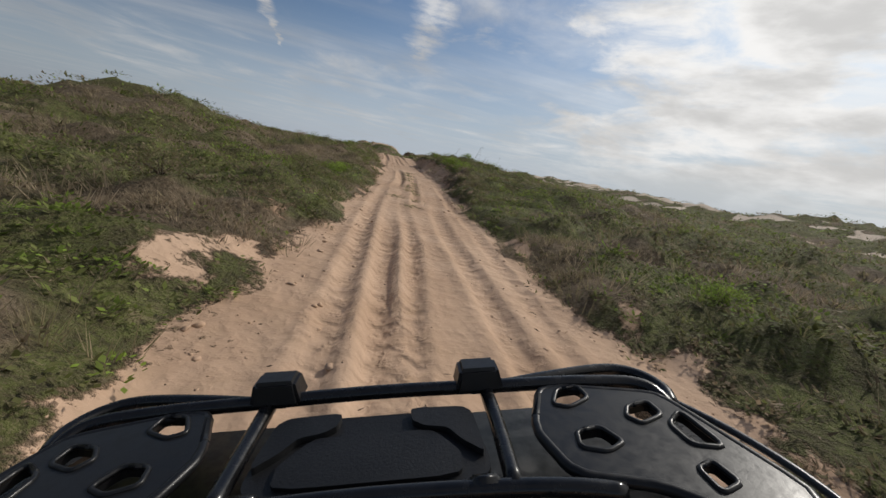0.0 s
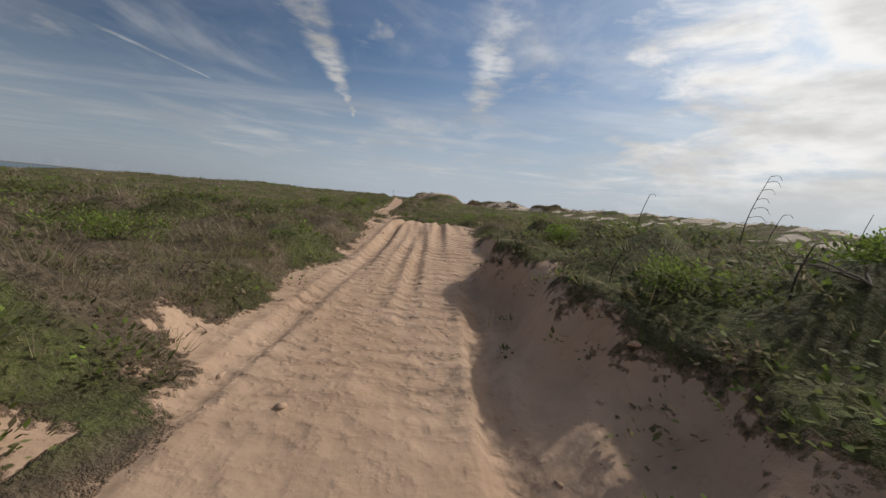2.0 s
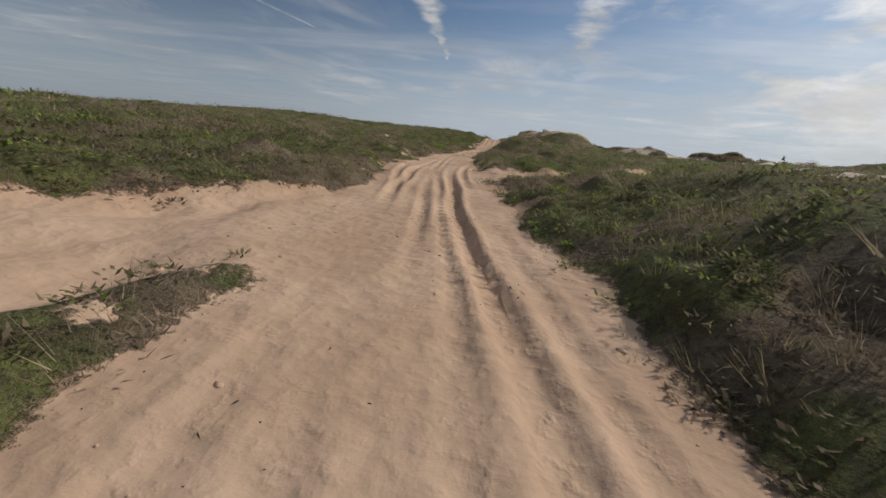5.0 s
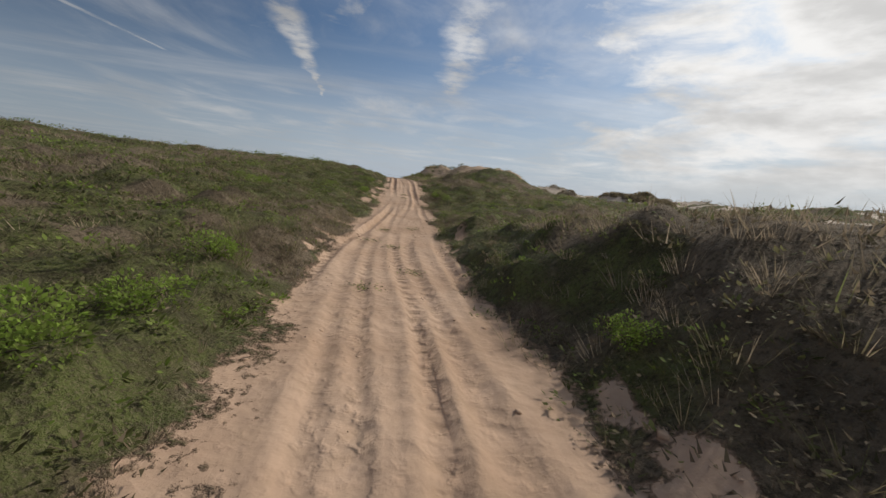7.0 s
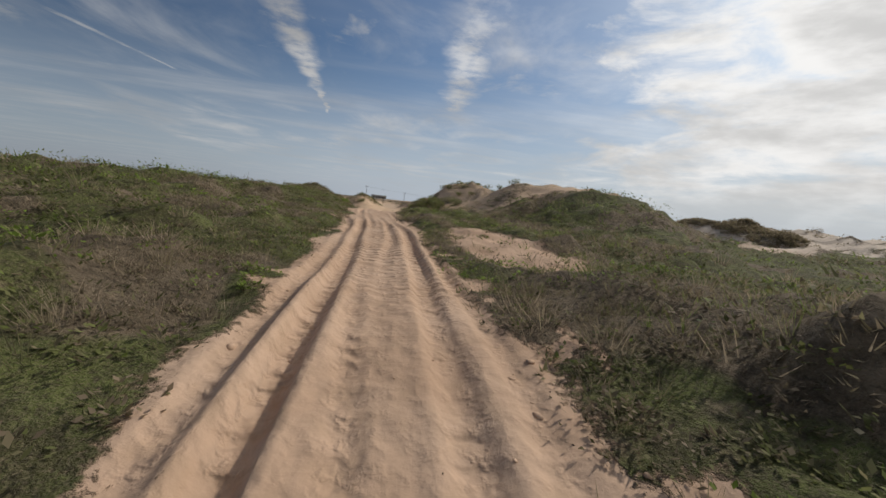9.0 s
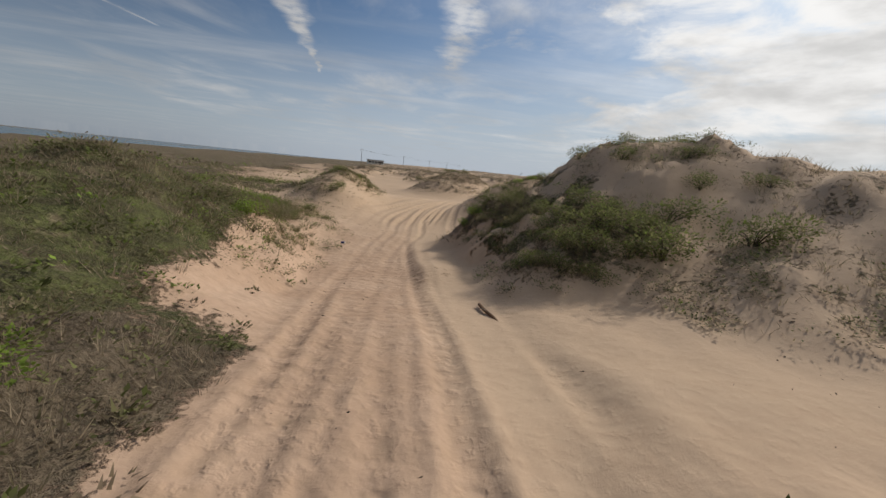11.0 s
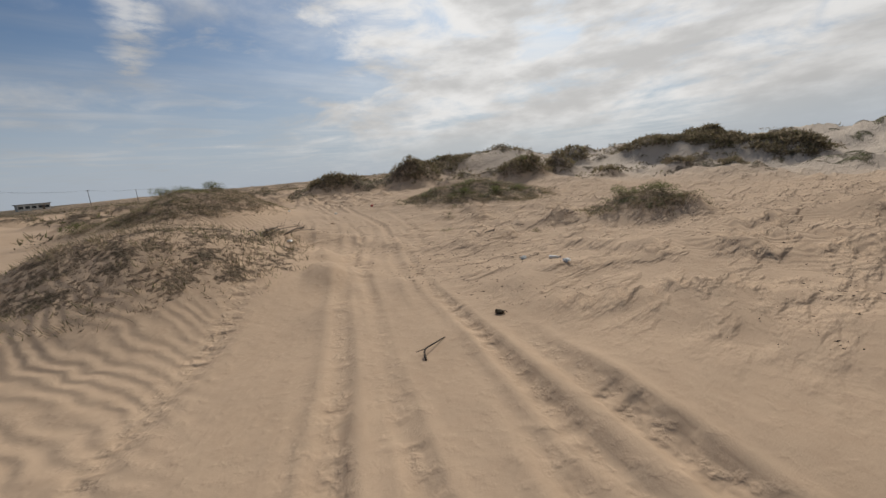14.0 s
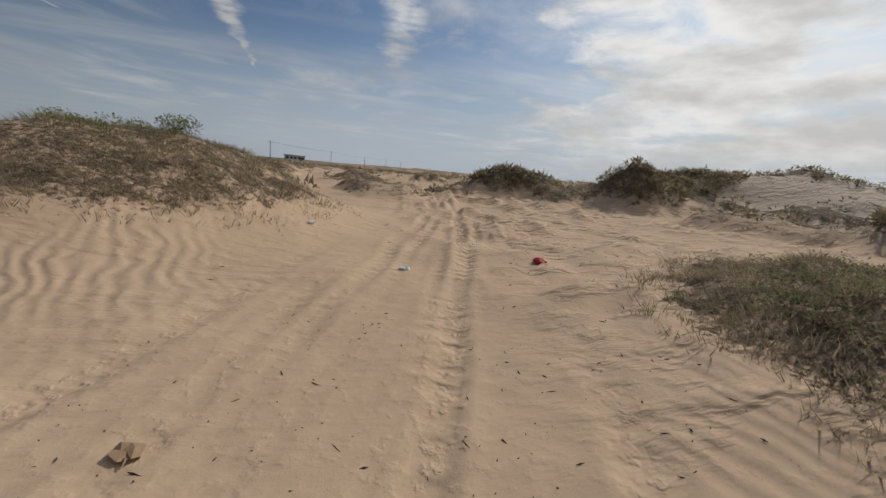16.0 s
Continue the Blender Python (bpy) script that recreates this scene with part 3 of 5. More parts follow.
def tufts(name, n, near, far, blades, tall, wide, spread, label):
    """Tussocks of narrow blades that fan out from one root, where no broad leaves grow."""
    x, y, z, d, cover = spots(n, near, far)
    keep = rng.uniform(0, 1, len(x)) > 0.88 * leafy(x, y)
    x, y, z, d = x[keep], y[keep], z[keep], d[keep]
    patch = 0.36 + 0.50 * wave(x, y, 8.5, 71) + 0.40 * wave(x, y, 2.6, 72) + rng.normal(0, 0.16, len(x))
    size = np.clip(0.9 + 0.3 * wave(x, y, 4.5, 73) + 0.35 * rng.normal(0, 1, len(x)), 0.4, 1.8)
    dark = np.clip(0.5 + 0.35 * wave(x, y, 3.4, 74) + rng.normal(0, 0.22, len(x)), 0, 1)
    X, Y, Z, S, Pt, Dk = (np.repeat(a, blades) for a in (x, y, z, size, patch, dark))
    m = len(X)
    a, r = rng.uniform(0, 2 * np.pi, m), np.sqrt(rng.uniform(0, 1, m))
    foot = 0.55 * spread * S * r
    base = np.stack([X + foot * np.cos(a), Y + foot * np.sin(a), Z - 0.03], 1)
    h = tall * S * rng.uniform(0.5, 1.1, m) * (1.1 - 0.5 * r)
    lean, b = (0.15 + 0.95 * r) * h * rng.uniform(0.5, 1.2, m), a + rng.uniform(-0.5, 0.5, m)
    tip = base + np.stack([lean * np.cos(b) - 0.16 * h, lean * np.sin(b) - 0.05 * h, h], 1)
    c = rng.uniform(0, 2 * np.pi, m)
    w = wide * rng.uniform(0.5, 1.3, m)
    side = np.stack([w * np.cos(c), w * np.sin(c), rng.uniform(-0.3, 0.3, m) * w], 1)
    tint = np.clip(Pt + rng.normal(0, 0.15, m), 0, 1)
    tone = np.clip(0.6 * Dk + 0.4 * rng.uniform(0, 1, m), 0, 1)
    me = kites(name, base, tip, side, tint, tone, GRASS, 0)
    return tagged(new(name, me), label, "grass", kind="stuff")


tufts("dune_grass", 12000, -0.2, 1.5, 24, 0.26, 0.0046, 0.26, "olive and straw-coloured dune grass along the sandy track")
tufts("dune_grass", 11000, 1.5, 4.6, 18, 0.26, 0.0070, 0.34, "brown and olive dune grass on the slopes")
tufts("dune_grass", 10000, 4.6, 10.0, 22, 0.30, 0.011, 0.45, "olive and green dune grass in lumpy stands")
tufts("dune_grass", 11000, 10.0, 28.0, 14, 0.34, 0.024, 0.7, "olive and straw-coloured dune grass farther off")
tufts("dune_grass", 9000, 28.0, 130.0, 8, 0.45, 0.10, 1.4, "olive dune grass on the distant dunes")

def clumps(name, n, near, far, leaves, radius, size, label, dry=False):
    """Low domes of broad leaves in patches: green ones, or withered scrub where no green plants grow."""
    x, y, z, d, cover = spots(n, near, far)
    rich = leafy(x, y)
    keep = rng.uniform(0, 1, len(x)) < (1 - 0.75 * rich if dry else rich + 0.16)
    x, y, z = x[keep], y[keep], z[keep]
    R = radius * (0.5 + 0.95 * rng.uniform(0, 1, len(x)) ** 1.6)
    bright = rng.uniform(0, 1, len(x)) + 0.35 * wave(x, y, 2.3, 85)
    # wave 25 repeats the hummocks: lit tops and dim hollows put into the tint
    lush = np.clip((0.10 if dry else 0.48) + (0.15 if dry else 0.32) * wave(x, y, 6.0, 83) + 0.22 * wave(x, y, 1.8, 25) + 0.16 * rng.normal(0, 1, len(x)), 0, 1)
    X, Y, Z, RR, Lu, Br = (np.repeat(a, leaves) for a in (x, y, z, R, lush, bright))
    m = len(X)
    a, q = rng.uniform(0, 2 * np.pi, m), np.sqrt(rng.uniform(0, 1, m))
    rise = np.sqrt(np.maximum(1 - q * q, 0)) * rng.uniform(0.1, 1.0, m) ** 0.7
    base = np.stack([X + RR * q * np.cos(a), Y + RR * q * np.sin(a), Z - 0.02 + RR * 0.62 * rise], 1)
    ln = size * rng.uniform(0.6, 1.3, m)
    b = a + rng.uniform(-1.2, 1.2, m)
    up = rng.uniform(-0.25, 1.1, m)
    tip = base + np.stack([ln * np.cos(b), ln * np.sin(b), ln * up], 1)
    side = np.stack([-np.sin(b), np.cos(b), rng.uniform(-0.4, 0.4, m)], 1) * (ln * (0.2 if dry else 0.32))[:, None]
    tint = np.clip(Lu + rng.normal(0, 0.15, m), 0, 1)
    # tone climbs with rise: shade inside each dome is painted into the leaves
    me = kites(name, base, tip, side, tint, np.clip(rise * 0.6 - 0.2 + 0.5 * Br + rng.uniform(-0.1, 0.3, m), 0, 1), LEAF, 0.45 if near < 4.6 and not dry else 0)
    return tagged(new(name, me), label, "scrub" if dry else "ground plants", kind="stuff")


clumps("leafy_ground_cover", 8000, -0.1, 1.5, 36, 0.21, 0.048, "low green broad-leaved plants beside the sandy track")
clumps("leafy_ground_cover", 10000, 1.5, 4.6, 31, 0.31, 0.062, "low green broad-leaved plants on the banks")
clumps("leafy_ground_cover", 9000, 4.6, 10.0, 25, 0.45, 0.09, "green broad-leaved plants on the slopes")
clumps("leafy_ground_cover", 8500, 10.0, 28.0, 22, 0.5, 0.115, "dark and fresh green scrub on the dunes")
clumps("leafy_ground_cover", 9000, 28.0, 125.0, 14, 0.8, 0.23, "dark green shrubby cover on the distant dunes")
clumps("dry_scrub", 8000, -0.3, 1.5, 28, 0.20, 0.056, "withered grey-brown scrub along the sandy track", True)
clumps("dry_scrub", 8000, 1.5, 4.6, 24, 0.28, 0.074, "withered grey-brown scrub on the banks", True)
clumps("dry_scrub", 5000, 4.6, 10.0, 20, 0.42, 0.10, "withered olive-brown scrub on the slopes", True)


def dune_plants():
    """Grass on the bare dunes beyond the bowl: plants thin out towards the foot of each."""
    out = []
    for cx, cy, h, rx, ry, turn, green in DUNES:
        if cy < 145 or (cx, cy, h, rx, ry, turn, green) in FAR_DUNES:
            continue
        n = int(620 * rx * ry * (0.3 if (cx, cy) == (1.9, 160.9) else 1.0) * (1.0 if math.hypot(cx - 6, cy - 172) < 18 else 0.45) * (1.5 if green == 1 and cy > 168 else 0.8))
        a, r = rng.uniform(0, 2 * np.pi, n), np.sqrt(rng.uniform(0, 1, n)) * 1.25
        x, y = cx + rx * r * np.cos(a), cy + ry * r * np.sin(a)
        z, cover, _ = lie(x, y, False)
        keep = rng.uniform(0, 1, n) < cover * np.clip((0.62 if green == 1 else 0.5) + 0.8 * wave(x, y, 1.7, 91) + 0.8 * wave(x, y, 0.6, 93), 0.02, 1)
        out.append(np.stack([x, y, z], 1)[keep])
    p = np.concatenate(out)
    k = 8
    P = np.repeat(p, k, 0)
    m = len(P)
    a, r = rng.uniform(0, 2 * np.pi, m), 0.14 * np.sqrt(rng.uniform(0, 1, m))
    base = P + np.stack([r * np.cos(a), r * np.sin(a), np.full(m, -0.02)], 1)
    h = rng.uniform(0.03, 0.12, m) * np.repeat(rng.uniform(0.6, 1.7, len(p)), k)
    b = a + rng.uniform(-1, 1, m)
    lean = h * rng.uniform(0.3, 1.1, m)
    tip = base + np.stack([lean * np.cos(b) - 0.2 * h, lean * np.sin(b), h], 1)
    c = rng.uniform(0, 2 * np.pi, m)
    side = np.stack([np.cos(c), np.sin(c), 0 * c], 1) * (0.006 * rng.uniform(0.6, 1.5, m))[:, None]
    tint = np.clip(0.25 + np.repeat(0.28 * wave(p[:, 0], p[:, 1], 3, 92) + rng.normal(0, 0.16, len(p)), k) + rng.normal(0, 0.16, m), 0, 1)
    me = kites("dune_scrub", base, tip, side, tint, np.repeat(rng.uniform(0.0, 0.6, len(p)), k) + rng.uniform(0, 0.3, m), GRASS, 0)
    tagged(new("dune_scrub", me), "sparse grey-green scrub on the wind-blown sand mounds", "scrub", kind="stuff")


dune_plants()


def dune_mats():
    """Creeping broad-leaved mats on the sheltered mounds."""
    out = []
    for cx, cy, rx, ry, n in ((2.4, 161.3, 1.5, 1.2, 200), (0.7, 162.5, .8, .7, 230), (1.7, 162.3, 1.0, 1.0, 240), (0.9, 161.6, .7, .6, 70), (2.4, 163.0, 1.4, .9, 120), (0.6, 160.8, 1.0, .7, 70), (-6.9, 164.4, 1.7, 2.6, 330), (-7.4, 153.5, 1.3, 4.5, 260), (-0.9, 153.3, 0.9, 2.6, 300), (-1.8, 152.6, .7, 1.4, 110), (14.2, 180.0, 2.6, 3.2, 420), (13.0, 179.4, 1.9, 2.3, 420), (-1.1, 149.3, 1.7, 1.4, 260), (0.8, 147.0, 1.5, 1.4, 210), (2.4, 145.4, 1.6, 1.4, 150), (2.4, 152.6, 1.8, 1.6, 260), (-8.6, 156.5, 1.6, 3.0, 260), (-8.1, 151.6, 1.1, 1.9, 170), (-7.3, 149.4, .8, 1.2, 50), (4.6, 156, 2.5, 3, 200), (3.6, 152.6, 2.2, 1.9, 230), (10.8, 169.8, 1.0, 1.5, 150)):
        a, r = rng.uniform(0, 2 * np.pi, n), np.sqrt(rng.uniform(0, 1, n)) * 1.1
        x, y = cx + rx * r * np.cos(a), cy + ry * r * np.sin(a)
        keep = wave(x, y, 1.9, 97) + rng.uniform(-.6, .6, n) > -0.1
        out.append(np.stack([x, y, lie(x, y, False)[0]], 1)[keep])
    p = np.concatenate(out)
    k = 34
    P, R = np.repeat(p, k, 0), np.repeat(rng.uniform(0.10, 0.3, len(p)), k)
    m = len(P)
    a, q = rng.uniform(0, 2 * np.pi, m), np.sqrt(rng.uniform(0, 1, m))
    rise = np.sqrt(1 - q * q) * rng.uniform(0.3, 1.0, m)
    base = P + np.stack([R * q * np.cos(a), R * q * np.sin(a), R * 0.8 * rise], 1)
    ln, b = 0.04 * rng.uniform(0.6, 1.3, m), a + rng.uniform(-1.2, 1.2, m)
    tip = base + np.stack([ln * np.cos(b), ln * np.sin(b), ln * rng.uniform(-.2, .8, m)], 1)
    side = np.stack([-np.sin(b), np.cos(b), rng.uniform(-.4, .4, m)], 1) * (ln * 0.3)[:, None]
    tint = np.clip(0.38 + np.repeat(rng.normal(0, 0.2, len(p)), k) + rng.normal(0, 0.15, m), 0, 1)
    # low leaves get a darker tone, shade painted under the mat's top
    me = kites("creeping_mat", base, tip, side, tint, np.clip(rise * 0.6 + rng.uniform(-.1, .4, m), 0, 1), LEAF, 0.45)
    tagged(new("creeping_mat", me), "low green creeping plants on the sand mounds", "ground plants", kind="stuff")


dune_mats()


def grass_stand(rows):
    """Thick stands of tall grass at the edge of the bowl: centre, half lengths, tussocks, blade length."""
    out = []
    for cx, cy, rx, ry, n, tall in rows:
        a, r = rng.uniform(0, 2 * np.pi, n), np.sqrt(rng.uniform(0, 1, n))
        x, y = cx + rx * r * np.cos(a), cy + ry * r * np.sin(a)
        out.append(np.stack([x, y, lie(x, y, False)[0], tall * rng.uniform(0.3, 1.35, n)], 1))
    p = np.concatenate(out)
    k = 34
    P, T = np.repeat(p[:, :3], k, 0), np.repeat(p[:, 3], k)
    m = len(P)
    a, q = rng.uniform(0, 2 * np.pi, m), np.sqrt(rng.uniform(0, 1, m))
    base = P + np.stack([0.35 * T * q * np.cos(a), 0.35 * T * q * np.sin(a), np.full(m, -0.02)], 1)
    h = T * rng.uniform(0.4, 1.0, m)
    lean = h * (0.15 + 0.7 * q) * rng.uniform(0.4, 1.2, m)
    tip = base + np.stack([lean * np.cos(a) - 0.22 * h, lean * np.sin(a), h], 1)
    c = rng.uniform(0, 2 * np.pi, m)
    side = np.stack([np.cos(c), np.sin(c), 0 * c], 1) * (0.005 * rng.uniform(0.6, 1.4, m))[:, None]
    tint = np.clip(np.repeat(rng.uniform(0.1, 0.85, len(p)), k) + rng.normal(0, 0.15, m), 0, 1)
    me = kites("grass_stand", base, tip, side, tint, np.repeat(rng.uniform(0.1, 0.6, len(p)), k) + rng.uniform(0, 0.3, m), GRASS, 0)
    tagged(new("grass_stand", me), "thick green and straw-coloured grass beside the sandy bowl", "grass", kind="stuff")


grass_stand(((-9.2, 155.6, 1.5, 1.5, 300, .46), (-8.3, 154.6, .8, .9, 130, .30), (-7.4, 153.4, .7, 1.0, 60, .17), (-7.2, 151.8, .5, 1.1, 40, .16), (-8.0, 157.6, .6, .9, 60, .18), (-6.9, 164.0, 1.4, 2.0, 260, .19), (-8.4, 166.6, 1.0, 1.6, 120, .26), (-1.6, 152.6, .7, 1.5, 130, .13), (-1.2, 154.8, .6, 1.0, 70, .15)))


def ridge_scrub():
    """Bushy clumps on the far hummocks of the open sand."""
    n = 6400
    x, y = rng.uniform(-14, 115, n), 176 + 150 * rng.uniform(0, 1, n) ** 1.4
    z, cover, _ = lie(x, y, False)
    keep = (rng.uniform(0, 1, n) < cover * 0.8) & (np.hypot(x - 6, y - 172) > 17)
    p = [np.stack([x, y, z], 1)[keep]]
    for cx, cy, h, rx, ry, turn, green in FAR_DUNES + [(28.2, 186, 2.0, 2.6, 2.2, 0, .9), (32, 203, 1.8, 7, 3.2, -20, .7), (46, 203, 4.3, 8, 6, 0, .1)]:
        n = int(34 * rx * ry * green)
        a, r = rng.uniform(0, 2 * np.pi, n), rng.uniform(0, 1, n) ** 0.5 * 0.95
        x, y = cx + rx * r * np.cos(a), cy + ry * r * np.sin(a)
        keep = wave(x, y, 2.6, 98) + rng.uniform(-.5, .5, n) > -0.45
        p.append(np.stack([x, y, lie(x, y, False)[0]], 1)[keep])
    n = 2600
    x, y = rng.uniform(52, 118, n), rng.uniform(15, 250, n)
    z, cover, _ = lie(x, y, False)
    keep = (wave(x, y, 9.0, 86) + 0.6 * wave(x, y, 3.5, 87) > 0.15) & (cover < 0.7)
    p.append(np.stack([x, y, z], 1)[keep])
    p = np.concatenate(p)
    k = 22
    grow = 1 + 0.4 * step(p[:, 0], 48, 60)
    P, R = np.repeat(p, k, 0), np.repeat(rng.uniform(0.2, 0.55, len(p)) * grow, k)
    m = len(P)
    v = rng.normal(0, 1, (m, 3))
    v /= np.linalg.norm(v, axis=1)[:, None]
    v[:, 2] = np.abs(v[:, 2])
    base = P + v * R[:, None] * np.array([1, 1, 0.75])
    big_ = np.repeat(grow, k)[:, None]
    tip = base + (v + rng.normal(0, 0.7, (m, 3))) * 0.15 * big_
    side = rng.normal(0, 0.036, (m, 3)) * big_
    tint = np.clip(0.30 + rng.normal(0, 0.2, m), 0, 1)
    # tone from v.z: top light and dim flanks painted into the bushes
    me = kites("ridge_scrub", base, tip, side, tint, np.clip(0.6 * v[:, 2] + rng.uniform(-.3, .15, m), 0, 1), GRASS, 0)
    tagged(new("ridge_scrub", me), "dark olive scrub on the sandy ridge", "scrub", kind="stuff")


ridge_scrub()

# ---- small builders ----
def part(name, bm, mat, parent=None, label="", smooth=True):
    """Links a bmesh as one mesh object, under its thing or part."""
    me = bpy.data.meshes.new(name)
    bmesh.ops.recalc_face_normals(bm, faces=bm.faces)
    bm.to_mesh(me)
    bm.free()
    if smooth:
        me.polygons.foreach_set("use_smooth", np.ones(len(me.polygons), bool))
    me.materials.append(mat)
    ob = new(name, me)
    if parent:
        ob.parent = parent
    if label:
        ob["label"] = label
    return ob


def tube(path, r0, r1=None, sides=6, bm=None, close=False):
    """A bent tube along points, tapering from r0 to r1."""
    bm = bm or bmesh.new()
    r1 = r0 if r1 is None else r1
    pts = [Vector(p) for p in path]
    rings = []
    for i, p in enumerate(pts):
        a, b = pts[max(i - 1, 0)], pts[min(i + 1, len(pts) - 1)]
        q = (b - a).to_track_quat("Z", "Y")
        r = r0 + (r1 - r0) * i / max(len(pts) - 1, 1)
        rings.append([bm.verts.new(p + q @ Vector((r * math.cos(k * 2 * math.pi / sides), r * math.sin(k * 2 * math.pi / sides), 0))) for k in range(sides)])
    for a, b in zip(rings, rings[1:]):
        for k in range(sides):
            bm.faces.new((a[k], a[(k + 1) % sides], b[(k + 1) % sides], b[k]))
    bm.faces.new(rings[0])
    bm.faces.new(rings[-1])
    return bm


def bend(points, n=6):
    """A smooth run of points through the given ones."""
    pts = [Vector(p) for p in points]
    out = []
    for i in range(len(pts) - 1):
        p0, p1, p2, p3 = pts[max(i - 1, 0)], pts[i], pts[i + 1], pts[min(i + 2, len(pts) - 1)]
        for k in range(n):
            t = k / n
            out.append(0.5 * (2 * p1 + (p2 - p0) * t + (2 * p0 - 5 * p1 + 4 * p2 - p3) * t * t + (3 * p1 - p0 - 3 * p2 + p3) * t ** 3))
    return out + [pts[-1]]


def box(w, d, h, at=(0, 0, 0), bevel=0.0, bm=None):
    bm = bm or bmesh.new()
    made = bmesh.ops.create_cube(bm, size=1.0, matrix=Matrix.Translation(at) @ Matrix.Diagonal((w, d, h, 1)))
    if bevel:
        edges = {e for v in made["verts"] for e in v.link_edges}
        bmesh.ops.bevel(bm, geom=list(edges), offset=bevel, segments=2, affect="EDGES")
    return bm


def height(x, y, fine=True):
    return float(lie(np.array([x]), np.array([y]), fine)[0][0])


def empty(name, x, y, z, turn=0.0, tilt=(0, 0)):
    ob = new(name)
    ob.empty_display_size = 0.1
    ob.matrix_world = pose(x, y, z, tilt[0], tilt[1], turn)
    return ob


def plain(name, color, rough=0.6, metal=0.0, spread=0.25, scale=12.0, bump=0.004, spec=0.4):
    """A worn surface of one colour: two scales of variation and a fine relief."""
    mat, N = material(name)
    pos = N.node("ShaderNodeTexCoord").outputs["Object"]
    big, fine = N.noise(pos, scale * 0.25, 4), N.noise(pos, scale * 3, 5, 0.65)
    dark = tuple(c * (1 - spread) for c in color)
    light = tuple(min(1, c * (1 + spread)) for c in color)
    col = N.mix(N.ramp(N.m("MULTIPLY_ADD", fine, 0.5, N.m("MULTIPLY", big, 0.5)), 0.3, 0.7), dark, light)
    finish(N, col, N.ramp(fine, 0.3, 0.7, max(rough - 0.08, 0.05), min(rough + 0.08, 1)), fine, bump, 0.5, metal, spec)
    return mat


WOOD_GREY = plain("driftwood", (0.21, 0.17, 0.13), 0.85, spread=0.35, scale=8)
WOOD_BROWN = plain("wet_wood", (0.19, 0.105, 0.055), 0.8, spread=0.45, scale=10, bump=0.01)
WOOD_DARK = plain("dead_stem", (0.07, 0.052, 0.038), 0.85, spread=0.3)
ROOT = plain("root", (0.085, 0.06, 0.042), 0.9)

# ---- shrubs beside the track ----
def kite_part(name, base, tip, side, tint, tone, mat, parent, label=""):
    ob = new(name, kites(name, base, tip, side, tint, tone, mat, 0.45))
    ob.parent = parent
    if label:
        ob["label"] = label
    return ob


def shrub(seed, green, leaf, count, label):
    """A rounded bush: bent stems from one foot and a crown of small leaves in lobes."""
    r = np.random.RandomState(seed)
    top = empty("shrub", 0, 0, -60)
    lobes = []
    for k in range(7):
        a, out = r.uniform(0, 2 * np.pi), r.uniform(0.15, 0.8)
        end = (out * math.cos(a), out * math.sin(a), r.uniform(0.22, 0.62))
        lobes.append(end)
        bm = tube(bend([(0.05 * math.cos(a), 0.05 * math.sin(a), -0.06), (end[0] * 0.4, end[1] * 0.4, end[2] * 0.6), end], 3), 0.018, 0.005, 5)
        part("stem", bm, WOOD_DARK, top)
    L = np.array(lobes)[r.randint(0, len(lobes), count)]
    v = r.normal(0, 1, (count, 3))
    v /= np.linalg.norm(v, axis=1)[:, None]
    base = L + v * np.array([0.38, 0.38, 0.34]) * (r.uniform(0.25, 1, count) ** 0.5)[:, None]
    base[:, 2] = np.maximum(base[:, 2], 0.03)
    way_ = v + r.normal(0, 0.6, (count, 3)) + np.array([0, 0, 0.3])
    way_ /= np.linalg.norm(way_, axis=1)[:, None]
    ln = leaf * r.uniform(0.6, 1.35, count)
    tip = base + way_ * ln[:, None]
    side = np.cross(way_, r.normal(0, 1, (count, 3)))
    side /= np.linalg.norm(side, axis=1)[:, None]
    side *= (ln * 0.26)[:, None]
    tint = np.clip(green + r.normal(0, 0.16, count), 0, 1)
    # leaves darken towards the foot: crown shade painted into their tone
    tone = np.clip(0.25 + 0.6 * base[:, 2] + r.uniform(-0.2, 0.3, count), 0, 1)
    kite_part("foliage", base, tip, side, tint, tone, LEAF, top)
    return tagged(top, label, "shrub", "shrubs on the dunes")


SHRUBS = {
    "g": shrub(1, 0.92, 0.085, 1150, "fresh green broad-leaved shrub rooted in the sandy bank"),
    "y": shrub(2, 0.70, 0.075, 1150, "yellow-green leafy shrub growing among dry dune grass"),
    "d": shrub(3, 0.45, 0.066, 1200, "dark olive small-leaved shrub on the dune slope"),
    "s": shrub(4, 0.22, 0.07, 950, "silvery grey-green leafy shrub beside the track"),
}


def plant(kind, rows):
    for x, y, size in rows:
        r = np.random.RandomState(int(abs(x * 31 + y * 7)))
        m = pose(x, y, height(x, y) - 0.02, 0, 0, r.uniform(0, 360)) @ Matrix.Diagonal((size, size, size * r.uniform(0.75, 1.0), 1))
        ob = copy_thing(SHRUBS[kind], m)
        ob.scale = m.to_scale()


